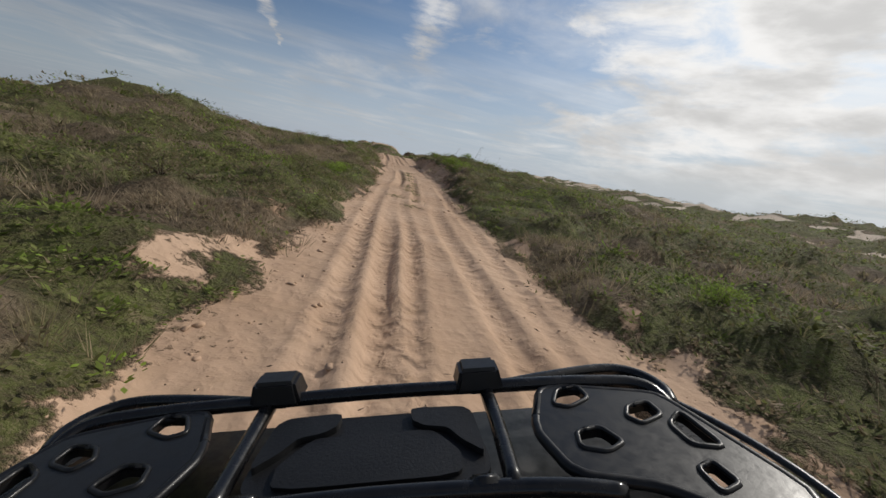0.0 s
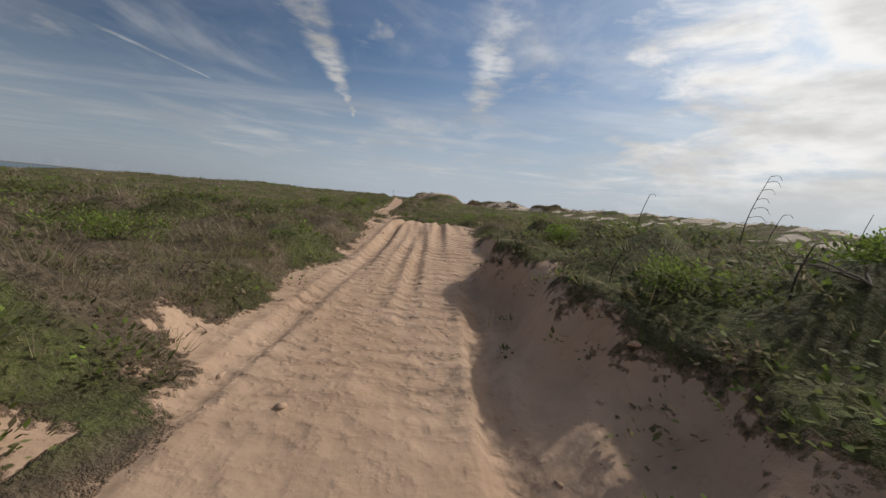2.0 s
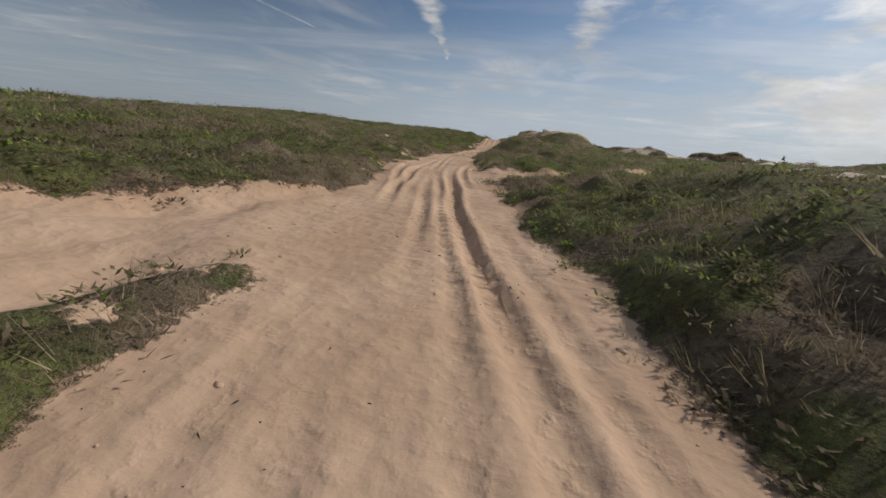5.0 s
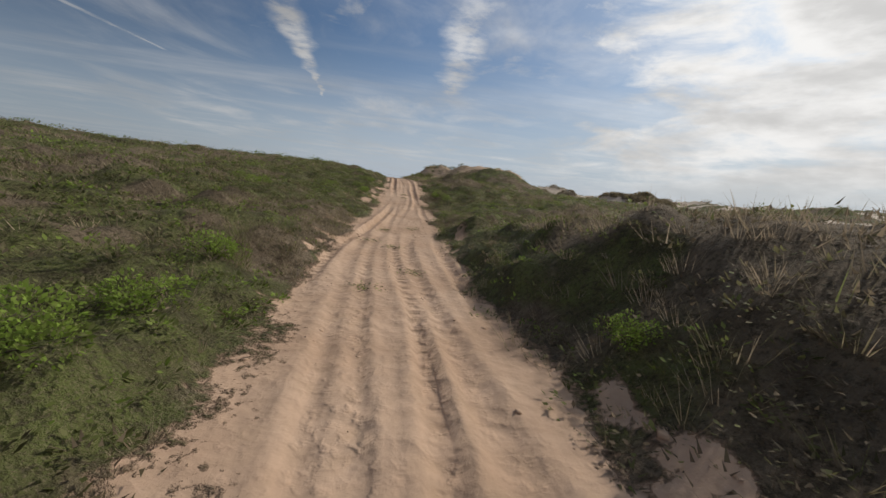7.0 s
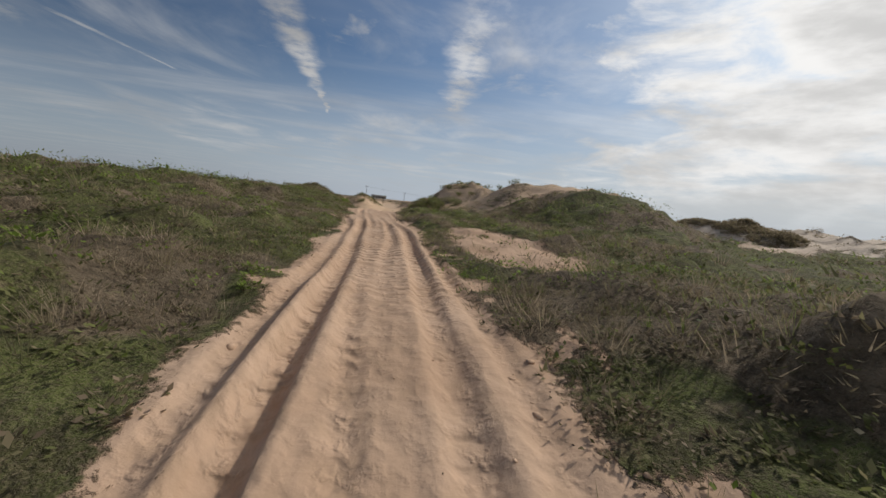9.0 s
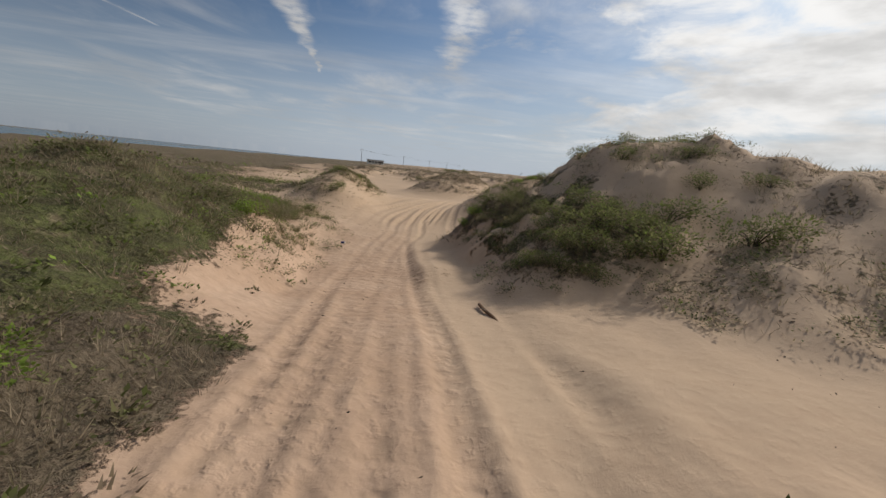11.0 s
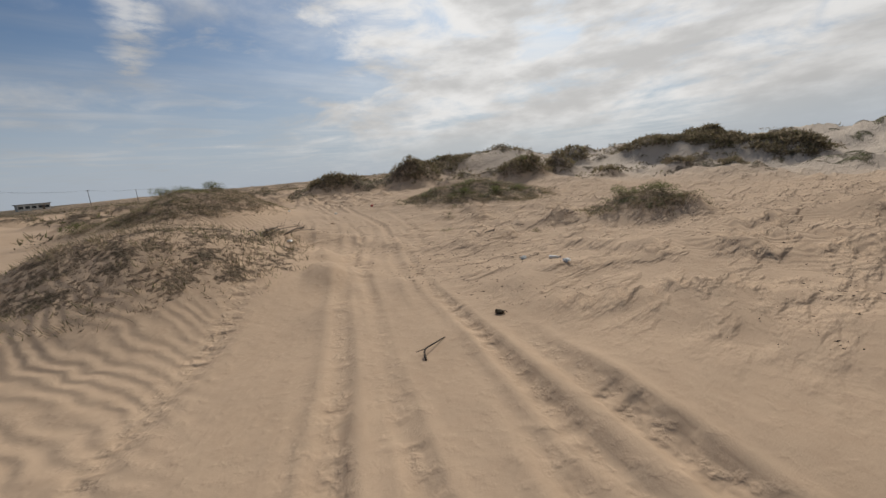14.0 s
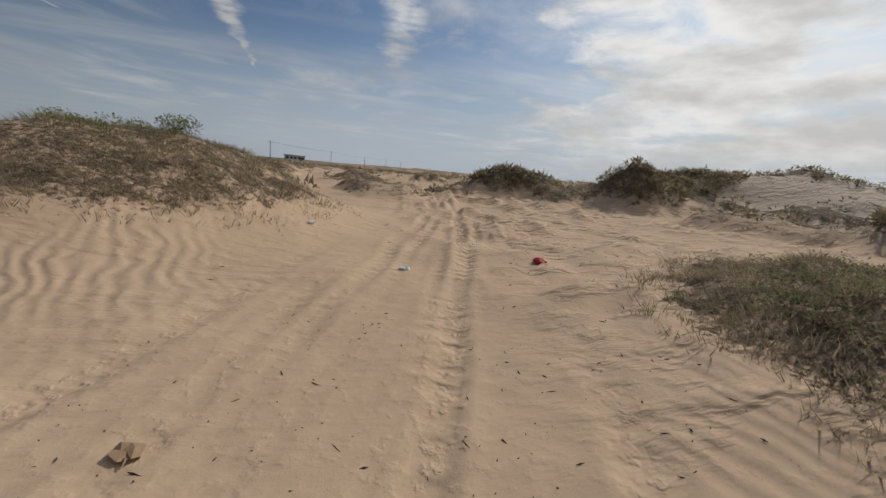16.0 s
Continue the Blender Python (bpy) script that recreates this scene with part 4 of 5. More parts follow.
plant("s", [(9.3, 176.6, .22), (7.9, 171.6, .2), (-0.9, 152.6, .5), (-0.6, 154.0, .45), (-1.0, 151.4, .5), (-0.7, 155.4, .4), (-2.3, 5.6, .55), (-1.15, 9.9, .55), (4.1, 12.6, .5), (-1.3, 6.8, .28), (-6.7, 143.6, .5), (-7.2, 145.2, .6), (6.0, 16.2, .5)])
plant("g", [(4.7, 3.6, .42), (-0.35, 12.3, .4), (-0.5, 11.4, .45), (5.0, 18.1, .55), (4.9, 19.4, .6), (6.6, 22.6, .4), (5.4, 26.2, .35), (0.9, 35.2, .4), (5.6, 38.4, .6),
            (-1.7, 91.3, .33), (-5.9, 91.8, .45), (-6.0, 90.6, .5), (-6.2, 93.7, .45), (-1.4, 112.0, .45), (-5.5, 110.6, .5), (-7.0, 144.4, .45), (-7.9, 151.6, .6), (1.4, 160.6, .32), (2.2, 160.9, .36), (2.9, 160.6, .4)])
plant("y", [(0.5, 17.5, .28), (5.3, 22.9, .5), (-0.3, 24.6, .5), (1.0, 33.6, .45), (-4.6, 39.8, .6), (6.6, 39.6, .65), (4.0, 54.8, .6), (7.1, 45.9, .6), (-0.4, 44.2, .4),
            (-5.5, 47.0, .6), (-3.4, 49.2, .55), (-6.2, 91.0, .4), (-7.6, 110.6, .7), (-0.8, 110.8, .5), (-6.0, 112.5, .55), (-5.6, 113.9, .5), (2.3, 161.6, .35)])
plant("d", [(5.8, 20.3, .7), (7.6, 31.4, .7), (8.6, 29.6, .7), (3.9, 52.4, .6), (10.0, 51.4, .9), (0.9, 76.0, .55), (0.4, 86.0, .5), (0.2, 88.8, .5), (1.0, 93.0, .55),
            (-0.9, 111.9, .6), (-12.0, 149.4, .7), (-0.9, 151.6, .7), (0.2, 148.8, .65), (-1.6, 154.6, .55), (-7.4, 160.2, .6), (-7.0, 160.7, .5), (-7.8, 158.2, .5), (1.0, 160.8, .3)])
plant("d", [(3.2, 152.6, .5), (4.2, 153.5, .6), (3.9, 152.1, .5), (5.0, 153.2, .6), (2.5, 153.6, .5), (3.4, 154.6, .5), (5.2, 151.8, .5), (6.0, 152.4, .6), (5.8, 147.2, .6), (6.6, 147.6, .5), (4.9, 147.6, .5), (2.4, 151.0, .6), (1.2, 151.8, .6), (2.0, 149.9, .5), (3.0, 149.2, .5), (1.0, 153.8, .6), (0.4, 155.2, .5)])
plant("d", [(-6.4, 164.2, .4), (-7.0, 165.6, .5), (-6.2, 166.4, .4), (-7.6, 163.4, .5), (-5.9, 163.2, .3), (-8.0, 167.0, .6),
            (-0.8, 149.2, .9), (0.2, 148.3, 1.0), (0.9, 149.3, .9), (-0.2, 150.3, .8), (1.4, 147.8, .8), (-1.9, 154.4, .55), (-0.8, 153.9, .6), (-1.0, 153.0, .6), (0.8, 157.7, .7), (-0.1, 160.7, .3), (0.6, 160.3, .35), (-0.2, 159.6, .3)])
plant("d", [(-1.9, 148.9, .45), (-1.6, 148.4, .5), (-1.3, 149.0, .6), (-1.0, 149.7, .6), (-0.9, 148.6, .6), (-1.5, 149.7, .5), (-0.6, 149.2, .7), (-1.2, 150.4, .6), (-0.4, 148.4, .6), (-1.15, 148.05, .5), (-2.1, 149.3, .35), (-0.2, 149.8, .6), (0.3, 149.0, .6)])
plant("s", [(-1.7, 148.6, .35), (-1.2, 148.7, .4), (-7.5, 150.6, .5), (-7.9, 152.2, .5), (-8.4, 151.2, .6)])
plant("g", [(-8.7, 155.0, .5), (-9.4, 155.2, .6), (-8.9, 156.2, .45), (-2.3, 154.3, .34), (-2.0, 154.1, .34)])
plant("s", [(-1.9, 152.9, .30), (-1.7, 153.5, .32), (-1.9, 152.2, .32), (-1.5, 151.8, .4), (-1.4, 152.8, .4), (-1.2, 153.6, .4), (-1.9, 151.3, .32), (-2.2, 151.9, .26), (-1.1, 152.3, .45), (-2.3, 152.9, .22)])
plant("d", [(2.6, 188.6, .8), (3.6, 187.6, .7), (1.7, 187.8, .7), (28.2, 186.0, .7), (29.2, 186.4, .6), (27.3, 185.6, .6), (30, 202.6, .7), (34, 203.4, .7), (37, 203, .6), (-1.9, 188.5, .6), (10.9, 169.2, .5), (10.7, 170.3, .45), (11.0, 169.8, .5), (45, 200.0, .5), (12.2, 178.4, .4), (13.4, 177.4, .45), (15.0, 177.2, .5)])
for first in SHRUBS.values():      # the four first ones join the slope behind the cutting
    i = list(SHRUBS.values()).index(first)
    first.matrix_world = pose(-9.0 - 1.7 * i, 104.0 + 2.6 * i, height(-9.0 - 1.7 * i, 104.0 + 2.6 * i) - 0.02) @ Matrix.Diagonal((.6, .6, .5, 1))

# ---- dead wood, stalks, roots ----
def dead_branch(x, y, turn, size, seed, label, mat=None, name="dead_branch", up=0.5):
    r = np.random.RandomState(seed)
    top = empty(name, x, y, height(x, y) + 0.02, turn)
    for k in range(5):
        a, ln = r.uniform(-1.3, 1.3), size * r.uniform(0.5, 1.0)
        c, s = math.cos(a), math.sin(a)
        mid = (0.5 * ln * c, 0.5 * ln * s, up * ln * r.uniform(0.2, 0.7))
        end = (ln * c + 0.2 * ln * r.uniform(-1, 1), ln * s, mid[2] * r.uniform(0.1, 1.3))
        bm = tube(bend([(0, 0, -0.04), mid, end], 5), 0.016 * size, 0.005 * size, 6)
        for j in range(2):
            t = r.uniform(0.4, 0.9)
            p = Vector(mid) * (1 - t) + Vector(end) * t
            tube([p, p + Vector((r.uniform(-.2, .2), r.uniform(-.2, .2), r.uniform(0, .2))) * size], 0.007 * size, 0.003 * size, 5, bm)
        part("branch", bm, mat or WOOD_GREY, top)
    return tagged(top, label, "dead wood")


for i, (x, y, turn, size) in enumerate(((4.6, 16.4, 40, .7), (5.9, 22.2, 120, .6), (4.3, 17.2, 200, .6), (2.0, 174.5, 10, .9), (1.7, 174.9, -40, .8), (2.2, 174.2, 200, .6), (1.4, 174.3, 60, .9), (6.4, 172.3, 20, .7), (1.6, 43.2, 75, .55), (-1.5, 155.6, 80, .8))):
    dead_branch(x, y, turn, size, 100 + i, "bleached grey dead branches lying on the sand", up=0.24)


def stalk(x, y, tall, arms, seed):
    """A dead upright flower stalk with drooping side arms blown one way."""
    r = np.random.RandomState(seed)
    top = empty("dry_stalk", x, y, height(x, y) - 0.03, r.uniform(-20, 20))
    lean = 0.22 * tall
    path = bend([(0, 0, 0), (lean * 0.2, 0, tall * 0.5), (lean, 0, tall)], 5)
    part("stem", tube(path, 0.009, 0.004, 5), WOOD_DARK, top)
    for k in range(arms):
        p = path[-1 - int(k * (len(path) - 3) / max(arms, 1))]
        ln = tall * r.uniform(0.14, 0.28)
        part("side_arm", tube(bend([p, p + Vector((ln * 0.6, 0, ln * 0.12)), p + Vector((ln, 0.02, -ln * 0.2))], 3), 0.005, 0.002, 5), WOOD_DARK, top)
    return tagged(top, "dead dark flower stalk with drooping side arms on the bank", "plant stalk", "dry stalks on the dunes")


for i, (x, y, tall, arms) in enumerate(((7.9, 25.5, 1.25, 7), (8.6, 25.8, .8, 1), (9.4, 25.2, .8, 0), (6.7, 26.2, .7, 1), (5.6, 22.4, .42, 2), (6.3, 22.2, .35, 1), (7.2, 22.0, .4, 1), (5.0, 23.6, .3, 2), (-7.6, 24.2, .6, 0), (2.6, 161.0, .5, 3), (1.6, 161.2, .5, 3),
                                     (0.9, 160.2, .5, 2), (2.2, 156.0, .5, 1), (2.9, 155.2, .5, 0), (3.9, 154.6, .55, 1), (-6.0, 88.2, .5, 0), (2.2, 88.5, .5, 0), (1.8, 90.6, .55, 0))):
    stalk(x, y, tall, arms, 300 + i)


def roots(x, y, size, seed):
    """Bare roots hanging down the face of a cut dune."""
    r = np.random.RandomState(seed)
    top = empty("exposed_roots", x, y, height(x, y))
    for k in range(8):
        pts, px_, py_ = [], x + r.uniform(-.5, .5) * size, y + r.uniform(-.6, .6) * size
        for j in range(5):
            pts.append((px_ - x, py_ - y, height(px_, py_, False) + 0.025 - height(x, y)))
            px_ += -0.08 * size * r.uniform(0.6, 1.2)
            py_ += 0.02 * size * r.uniform(-1, 1)
        part("root", tube(bend(pts, 3), 0.007, 0.002, 5), ROOT, top)
    return tagged(top, "dark bare roots hanging down the sandy dune face", "roots", "roots on the dune face")


for i, (x, y, size) in enumerate(((-1.8, 153.4, .8), (-0.3, 159.6, 1.2), (-0.5, 160.6, 1.1), (-0.2, 161.8, 1.0), (-0.1, 162.8, .9))):
    roots(x, y, size, 400 + i)


def weed(seed):
    """Torn plant remains: thin twigs and a few curled leaves lying on the sand."""
    r = np.random.RandomState(seed)
    top = empty("plant_debris", 0, 0, 0)
    bm = bmesh.new()
    for k in range(6):
        a, c, s = r.uniform(-0.28, 0.28, 2), *(lambda q: (math.cos(q), math.sin(q)))(r.uniform(0, 6.28))
        ln = r.uniform(0.06, 0.2)
        tube(bend([(a[0], a[1], 0.008), (a[0] + ln * .5 * c, a[1] + ln * .5 * s, r.uniform(.01, .06)), (a[0] + ln * c, a[1] + ln * s, .006)], 2), 0.004, 0.002, 4, bm)
    part("twig_litter", bm, WOOD_DARK, top)
    n = 100
    base = np.stack([r.normal(0, .14, n), r.normal(0, .14, n), r.uniform(0.005, .05, n)], 1)
    way_ = np.stack([r.normal(0, 1, n), r.normal(0, 1, n), r.uniform(-.1, .7, n)], 1)
    way_ /= np.linalg.norm(way_, axis=1)[:, None]
    tip = base + way_ * r.uniform(.025, .06, n)[:, None]
    side = np.stack([-way_[:, 1], way_[:, 0], 0 * base[:, 0]], 1) * 0.013
    kite_part("leaf_litter", base, tip, side, np.clip(r.normal(.6, .25, n), 0, 1), r.uniform(0, 1, n), LEAF, top)
    return tagged(top, "torn green and brown plant remains on the sandy track", "plant debris", "plant debris on the track")


WEEDS = [weed(500 + k) for k in range(3)]
PATCHES = [(2.3, 14.9), (2.0, 12.5), (1.95, 11.9), (1.8, 10.5), (1.25, 10.5), (2.65, 19.0), (2.2, 15.3), (2.1, 13.6), (2.0, 13.1), (1.85, 12.3), (2.75, 19.3), (2.45, 17.6), (2.6, 17.9), (1.5, 9.2), (2.4, 16.2),
           (2.5, 45.7), (3.2, 45.8), (1.0, 51.6), (2.85, 45.5), (1.9, 46.2), (-3.7, 87.4), (-3.4, 88.0), (-3.75, 85.9), (-3.1, 87.2), (-4.1, 100.0), (-4.2, 94.0), (-3.45, 95.2), (-3.8, 97.5), (-4.35, 98.0),
           (-3.2, 100.8), (-3.2, 112.6), (-3.3, 111.3), (7.4, 174.6), (9.0, 176.2)]
for i, (x, y) in enumerate(PATCHES):
    src = WEEDS[i % 3]
    m = pose(x, y, height(x, y) + 0.002, 0, 0, 77 * i) @ Matrix.Diagonal((1, 1, 1, 1)).to_4x4()
    if i < 3:
        src.matrix_world = m
    else:
        copy_thing(src, m)

# half-buried driftwood at the foot of the bowl's bank
log = empty("driftwood_log", -3.05, 147.42, height(-3.05, 147.42) - 0.005, 96)
part("trunk", tube(bend([(-.60, .03, -.02), (-.2, -.02, .02), (.2, .02, .02), (.55, -.02, -.02)], 5), 0.022, 0.03, 7), WOOD_BROWN, log)
part("knot", tube(bend([(.1, .01, .02), (.16, .06, .05), (.19, .11, .05)], 3), 0.012, 0.006, 6), WOOD_GREY, log)
timber = empty("driftwood_timber", 33.0, 176.2, height(33.0, 176.2) + 0.05, -62)
part("trunk", box(2.6, 0.22, 0.17, (0, 0, 0.03), 0.025), WOOD_DARK, timber)
part("splintered_end", tube(bend([(1.25, 0.02, .04), (1.45, -.03, .06), (1.62, .02, .03)], 3), 0.06, 0.015, 6), WOOD_DARK, timber)
tagged(timber, "dark squared piece of driftwood timber lying on the open sand", "driftwood")
tagged(log, "brown half-buried driftwood log on the sand bank", "driftwood")
curl = empty("curved_stick", 1.1, 168.3, height(1.1, 168.3) + 0.01, 15)
part("stick", tube(bend([(-.25, -.05, 0), (-.15, .03, .05), (.05, .05, .03), (.28, .06, 0)], 5), 0.012, 0.006, 6), WOOD_DARK, curl)
part("twig", tube([(-.1, .04, .045), (-.16, .14, .01)], 0.006, 0.003, 5), WOOD_DARK, curl)
tagged(curl, "curved dark stick lying on rippled sand", "stick")

# ---- litter ----
PLASTIC = plain("white_plastic", (0.72, 0.72, 0.69), 0.35, spread=0.1)
RED = plain("red_plastic", (0.50, 0.035, 0.02), 0.4, spread=0.2)
BLUE = plain("blue_metal", (0.02, 0.04, 0.22), 0.3, metal=0.3, spread=0.2)
CARD = plain("brown_card", (0.33, 0.22, 0.13), 0.8)


def rumpled(bm, amount, seed):
    r = np.random.RandomState(seed)
    for v in bm.verts:
        v.co += Vector(r.normal(0, amount, 3))
    return bm


def bottle(x, y, turn, label):
    top = empty("plastic_bottle", x, y, height(x, y) + 0.032, turn, (90, 0))
    bm = bmesh.new()
    prof = [(0.0, -.09), (.03, -.09), (.032, -.08), (.029, -.03), (.032, 0), (.032, .05), (.022, .075), (.012, .09), (.012, .1)]
    rings = [[bm.verts.new((r * math.cos(k * math.pi / 5), r * math.sin(k * math.pi / 5), z)) for k in range(10)] for r, z in prof[1:]]
    for a, b in zip(rings, rings[1:]):
        for k in range(10):
            bm.faces.new((a[k], a[(k + 1) % 10], b[(k + 1) % 10], b[k]))
    bm.faces.new(rings[0])
    part("bottle_body", rumpled(bm, 0.0018, 5), PLASTIC, top)
    part("cap", tube([(0, 0, .1), (0, 0, .116)], 0.014, 0.014, 10), BLUE, top, "blue screw cap")
    return tagged(top, label, "bottle", "litter on the sand")


def bag(x, y, size, mat, label, seed, name="plastic_bag"):
    top = empty(name, x, y, height(x, y) + 0.3 * size, seed * 40)
    bm = bmesh.new()
    bmesh.ops.create_icosphere(bm, subdivisions=2, radius=size)
    for v in bm.verts:
        v.co.z *= 0.42
    part("bag_body", rumpled(bm, size * 0.16, seed), mat, top, smooth=False)
    part("handle", rumpled(tube(bend([(size * .6, 0, 0), (size * 1.1, .1 * size, .15 * size), (size * 1.5, -.1 * size, -.1 * size)], 4), size * .12, size * .05, 5), size * .03, seed), mat, top)
    return tagged(top, label, "litter", "litter on the sand")


def can(x, y, turn, mat, label):
    top = empty("drink_can", x, y, height(x, y) + 0.03, turn, (86, 0))
    bm = tube([(0, 0, -.055), (0, 0, -.05), (0, 0, .045), (0, 0, .056)], 0.031, 0.029, 12)
    part("can_body", rumpled(bm, 0.0015, 3), mat, top)
    part("lid", tube([(0, 0, .0565), (0, 0, .06)], 0.026, 0.025, 12), PLASTIC, top, "pale metal lid")
    return tagged(top, label, "can", "litter on the sand")


bag(-11.55, 94.4, 0.22, PLASTIC, "crumpled white plastic bag caught in the dune grass", 1)
bag(10.45, 183.8, 0.13, RED, "crumpled red plastic bag lying on the sand", 2)
bag(4.95, 169.9, 0.065, PLASTIC, "crumpled white plastic cup half sunk in sand", 3, "crushed_cup")
bag(2.0, 174.25, 0.06, PLASTIC, "torn white plastic wrapper beside dead branches", 4, "wrapper")
bag(8.0, 183.5, 0.08, PLASTIC, "small torn white plastic scrap on the sand", 5, "plastic_scrap")
bag(6.5, 185.7, 0.07, PLASTIC, "small white plastic scrap below a dune", 6, "plastic_scrap")
bag(6.0, 180.0, 0.07, CARD, "crushed brown paper cup on smooth sand", 7, "crushed_cup")
bag(2.3, 168.4, 0.06, LEAF, "dark green clod of weed on the sand", 8, "weed_clod")
bag(4.5, 168.7, 0.06, PLASTIC, "crumpled white plastic lid among debris", 9, "plastic_scrap")
bottle(4.85, 169.15, 30, "clear crumpled plastic bottle lying on the sand")
bottle(14.7, 177.6, 100, "white plastic bottle beside a grassy hummock")
can(-6.0, 153.9, 60, BLUE, "dark blue drink can lying on the sand bank")

# ---- wrack and chips on the open sand ----
def chips(n, x0, x1, y0, y1, seed):
    """Dark bits of reed and wood strewn over the sand: short four-sided splinters."""
    r = np.random.RandomState(seed)
    x, y = r.uniform(x0, x1, n), r.uniform(y0, y1, n)
    keep = (wave(x, y, 6, seed) + 0.6 * wave(x, y, 1.7, seed + 1) + r.uniform(-.5, .5, n)) > 0.15
    x, y = x[keep], y[keep]
    z, cover, _ = lie(x, y)
    ok = cover < 0.6
    x, y, z = x[ok], y[ok], z[ok]
    m = len(x)
    a, ln, w = r.uniform(0, 2 * np.pi, m), .012 + .10 * r.uniform(0, 1, m) ** 4, r.uniform(.003, .0065, m)
    dx_, dy_ = np.cos(a) * ln / 2, np.sin(a) * ln / 2
    sx, sy = -np.sin(a) * w, np.cos(a) * w
    tops = np.stack([x, y, z + w * 1.6], 1)
    v = np.stack([np.stack([x - dx_, y - dy_, z], 1), np.stack([x + sx, y + sy, z - .002], 1), np.stack([x + dx_, y + dy_, z + .004], 1), np.stack([x - sx, y - sy, z - .002], 1), tops], 1).reshape(-1, 3)
    f = (np.arange(m)[:, None, None] * 5 + np.array([[0, 1, 4], [1, 2, 4], [2, 3, 4], [3, 0, 4]])).reshape(-1, 3)
    me = bpy.data.meshes.new("wrack")
    me.from_pydata(v.tolist(), [], f.tolist())
    me.materials.append(WOOD_DARK)
    return tagged(new("wrack", me), "dark splinters of reed and driftwood strewn over sand", "debris", kind="stuff")


chips(22000, 2.6, 18, 164, 178, 611)
chips(5000, 5.5, 16, 178, 192, 614)
chips(600, -8, -4.6, 146, 162, 612)
chips(9000, -6.5, 4.5, 0, 146, 613)

def clods(n, y0, y1, left, seed):
    """Lumps of crusted sand broken from the bank: squashed, uneven solids half sunk in the ground."""
    r = np.random.RandomState(seed)
    bm = bmesh.new()
    bmesh.ops.create_icosphere(bm, subdivisions=1, radius=1)
    shape = np.array([v.co[:] for v in bm.verts])
    faces = np.array([[v.index for v in f.verts] for f in bm.faces])
    bm.free()
    y = r.uniform(y0, y1, n)
    d = r.normal(0.15, 0.4, n)
    x = glide(y, EDGE_Y, EDGE_L) + 0.3 - d if left else glide(y, EDGE_Y, EDGE_R) - 0.1 + d
    z, cover, _ = lie(x, y)
    bare = cover < 0.55
    x, y, z, n = x[bare], y[bare], z[bare], int(bare.sum())
    size = 0.009 + 0.04 * r.uniform(0, 1, n) ** 5
    v = shape[None] * (1 + r.normal(0, 0.3, (n, len(shape), 1)))
    v = v * size[:, None, None] * np.stack([r.uniform(.8, 1.5, n), r.uniform(.8, 1.5, n), r.uniform(.4, .75, n)], 1)[:, None, :]
    v = v + np.stack([x, y, z - 0.1 * size], 1)[:, None, :]
    f = (np.arange(n)[:, None, None] * len(shape) + faces).reshape(-1, 3)
    me = bpy.data.meshes.new("sand_clods")
    me.from_pydata(v.reshape(-1, 3).tolist(), [], f.tolist())
    me.polygons.foreach_set("use_smooth", np.ones(len(me.polygons), bool))
    me.materials.append(SAND)
    return tagged(new("sand_clods", me), "crusted clods of orange sand fallen from the bank", "sand clods", kind="stuff")


clods(420, -1, 13, False, 631)
clods(300, 0, 10, True, 632)
clods(260, 32, 42, True, 633)
clods(260, 104, 116, True, 634)
clods(900, 10, 140, True, 635)
clods(900, 12, 140, False, 636)

# ---- the quad bike that stands on the track ----
TUBE_BLACK = plain("black_gloss_tube", (0.009, 0.009, 0.010), 0.24, spread=0.3, scale=9, bump=0.0006, spec=0.45)
PLATE_BLACK = plain("black_moulded_plastic", (0.011, 0.011, 0.012), 0.36, spread=0.2, scale=14, bump=0.0008, spec=0.32)
FENDER_GREY = plain("dark_grey_fender", (0.055, 0.055, 0.058), 0.3, spread=0.2, scale=6, bump=0.001, spec=0.5)
LID_BLACK = plain("grained_black_plastic", (0.010, 0.010, 0.011), 0.48, spread=0.25, scale=60, bump=0.002, spec=0.3)
RUBBER = plain("tyre_rubber", (0.02, 0.019, 0.018), 0.85, spread=0.4, scale=20, bump=0.004)
RIM_METAL = plain("dark_steel_rim", (0.10, 0.10, 0.10), 0.4, metal=0.8)
LENS = plain("smoked_lens", (0.10, 0.10, 0.11), 0.12, spread=0.1)
AMBER = plain("amber_marker", (0.55, 0.10, 0.02), 0.25, spread=0.1)


def rounded(points, cuts=2):
    """A closed outline with its corners cut round."""
    pts = [Vector((p[0], p[1], 0)) for p in points]
    for _ in range(cuts):
        out = []
        for a, b in zip(pts, pts[1:] + pts[:1]):
            out += [a * 0.86 + b * 0.14, a * 0.14 + b * 0.86]
        pts = out
    return pts


def slab(outline, holes, z, thick, drop=0.0):
    """A plate with openings: outline and holes as rounded loops, skinned above, below and round the rims."""
    bm = bmesh.new()
    loops, edges = [], []
    for pts in [outline] + holes:
        vs = [bm.verts.new((p.x, p.y, z - drop * max(abs(p.x) - 0.45, 0) ** 2)) for p in pts]
        loops.append(vs)
        edges += [bm.edges.new((a, b)) for a, b in zip(vs, vs[1:] + vs[:1])]
    bmesh.ops.triangle_fill(bm, edges=edges, use_beauty=True, use_dissolve=False)
    made = bmesh.ops.extrude_face_region(bm, geom=list(bm.faces))
    for v in made["geom"]:
        if isinstance(v, bmesh.types.BMVert):
            v.co.z -= thick
    return bm


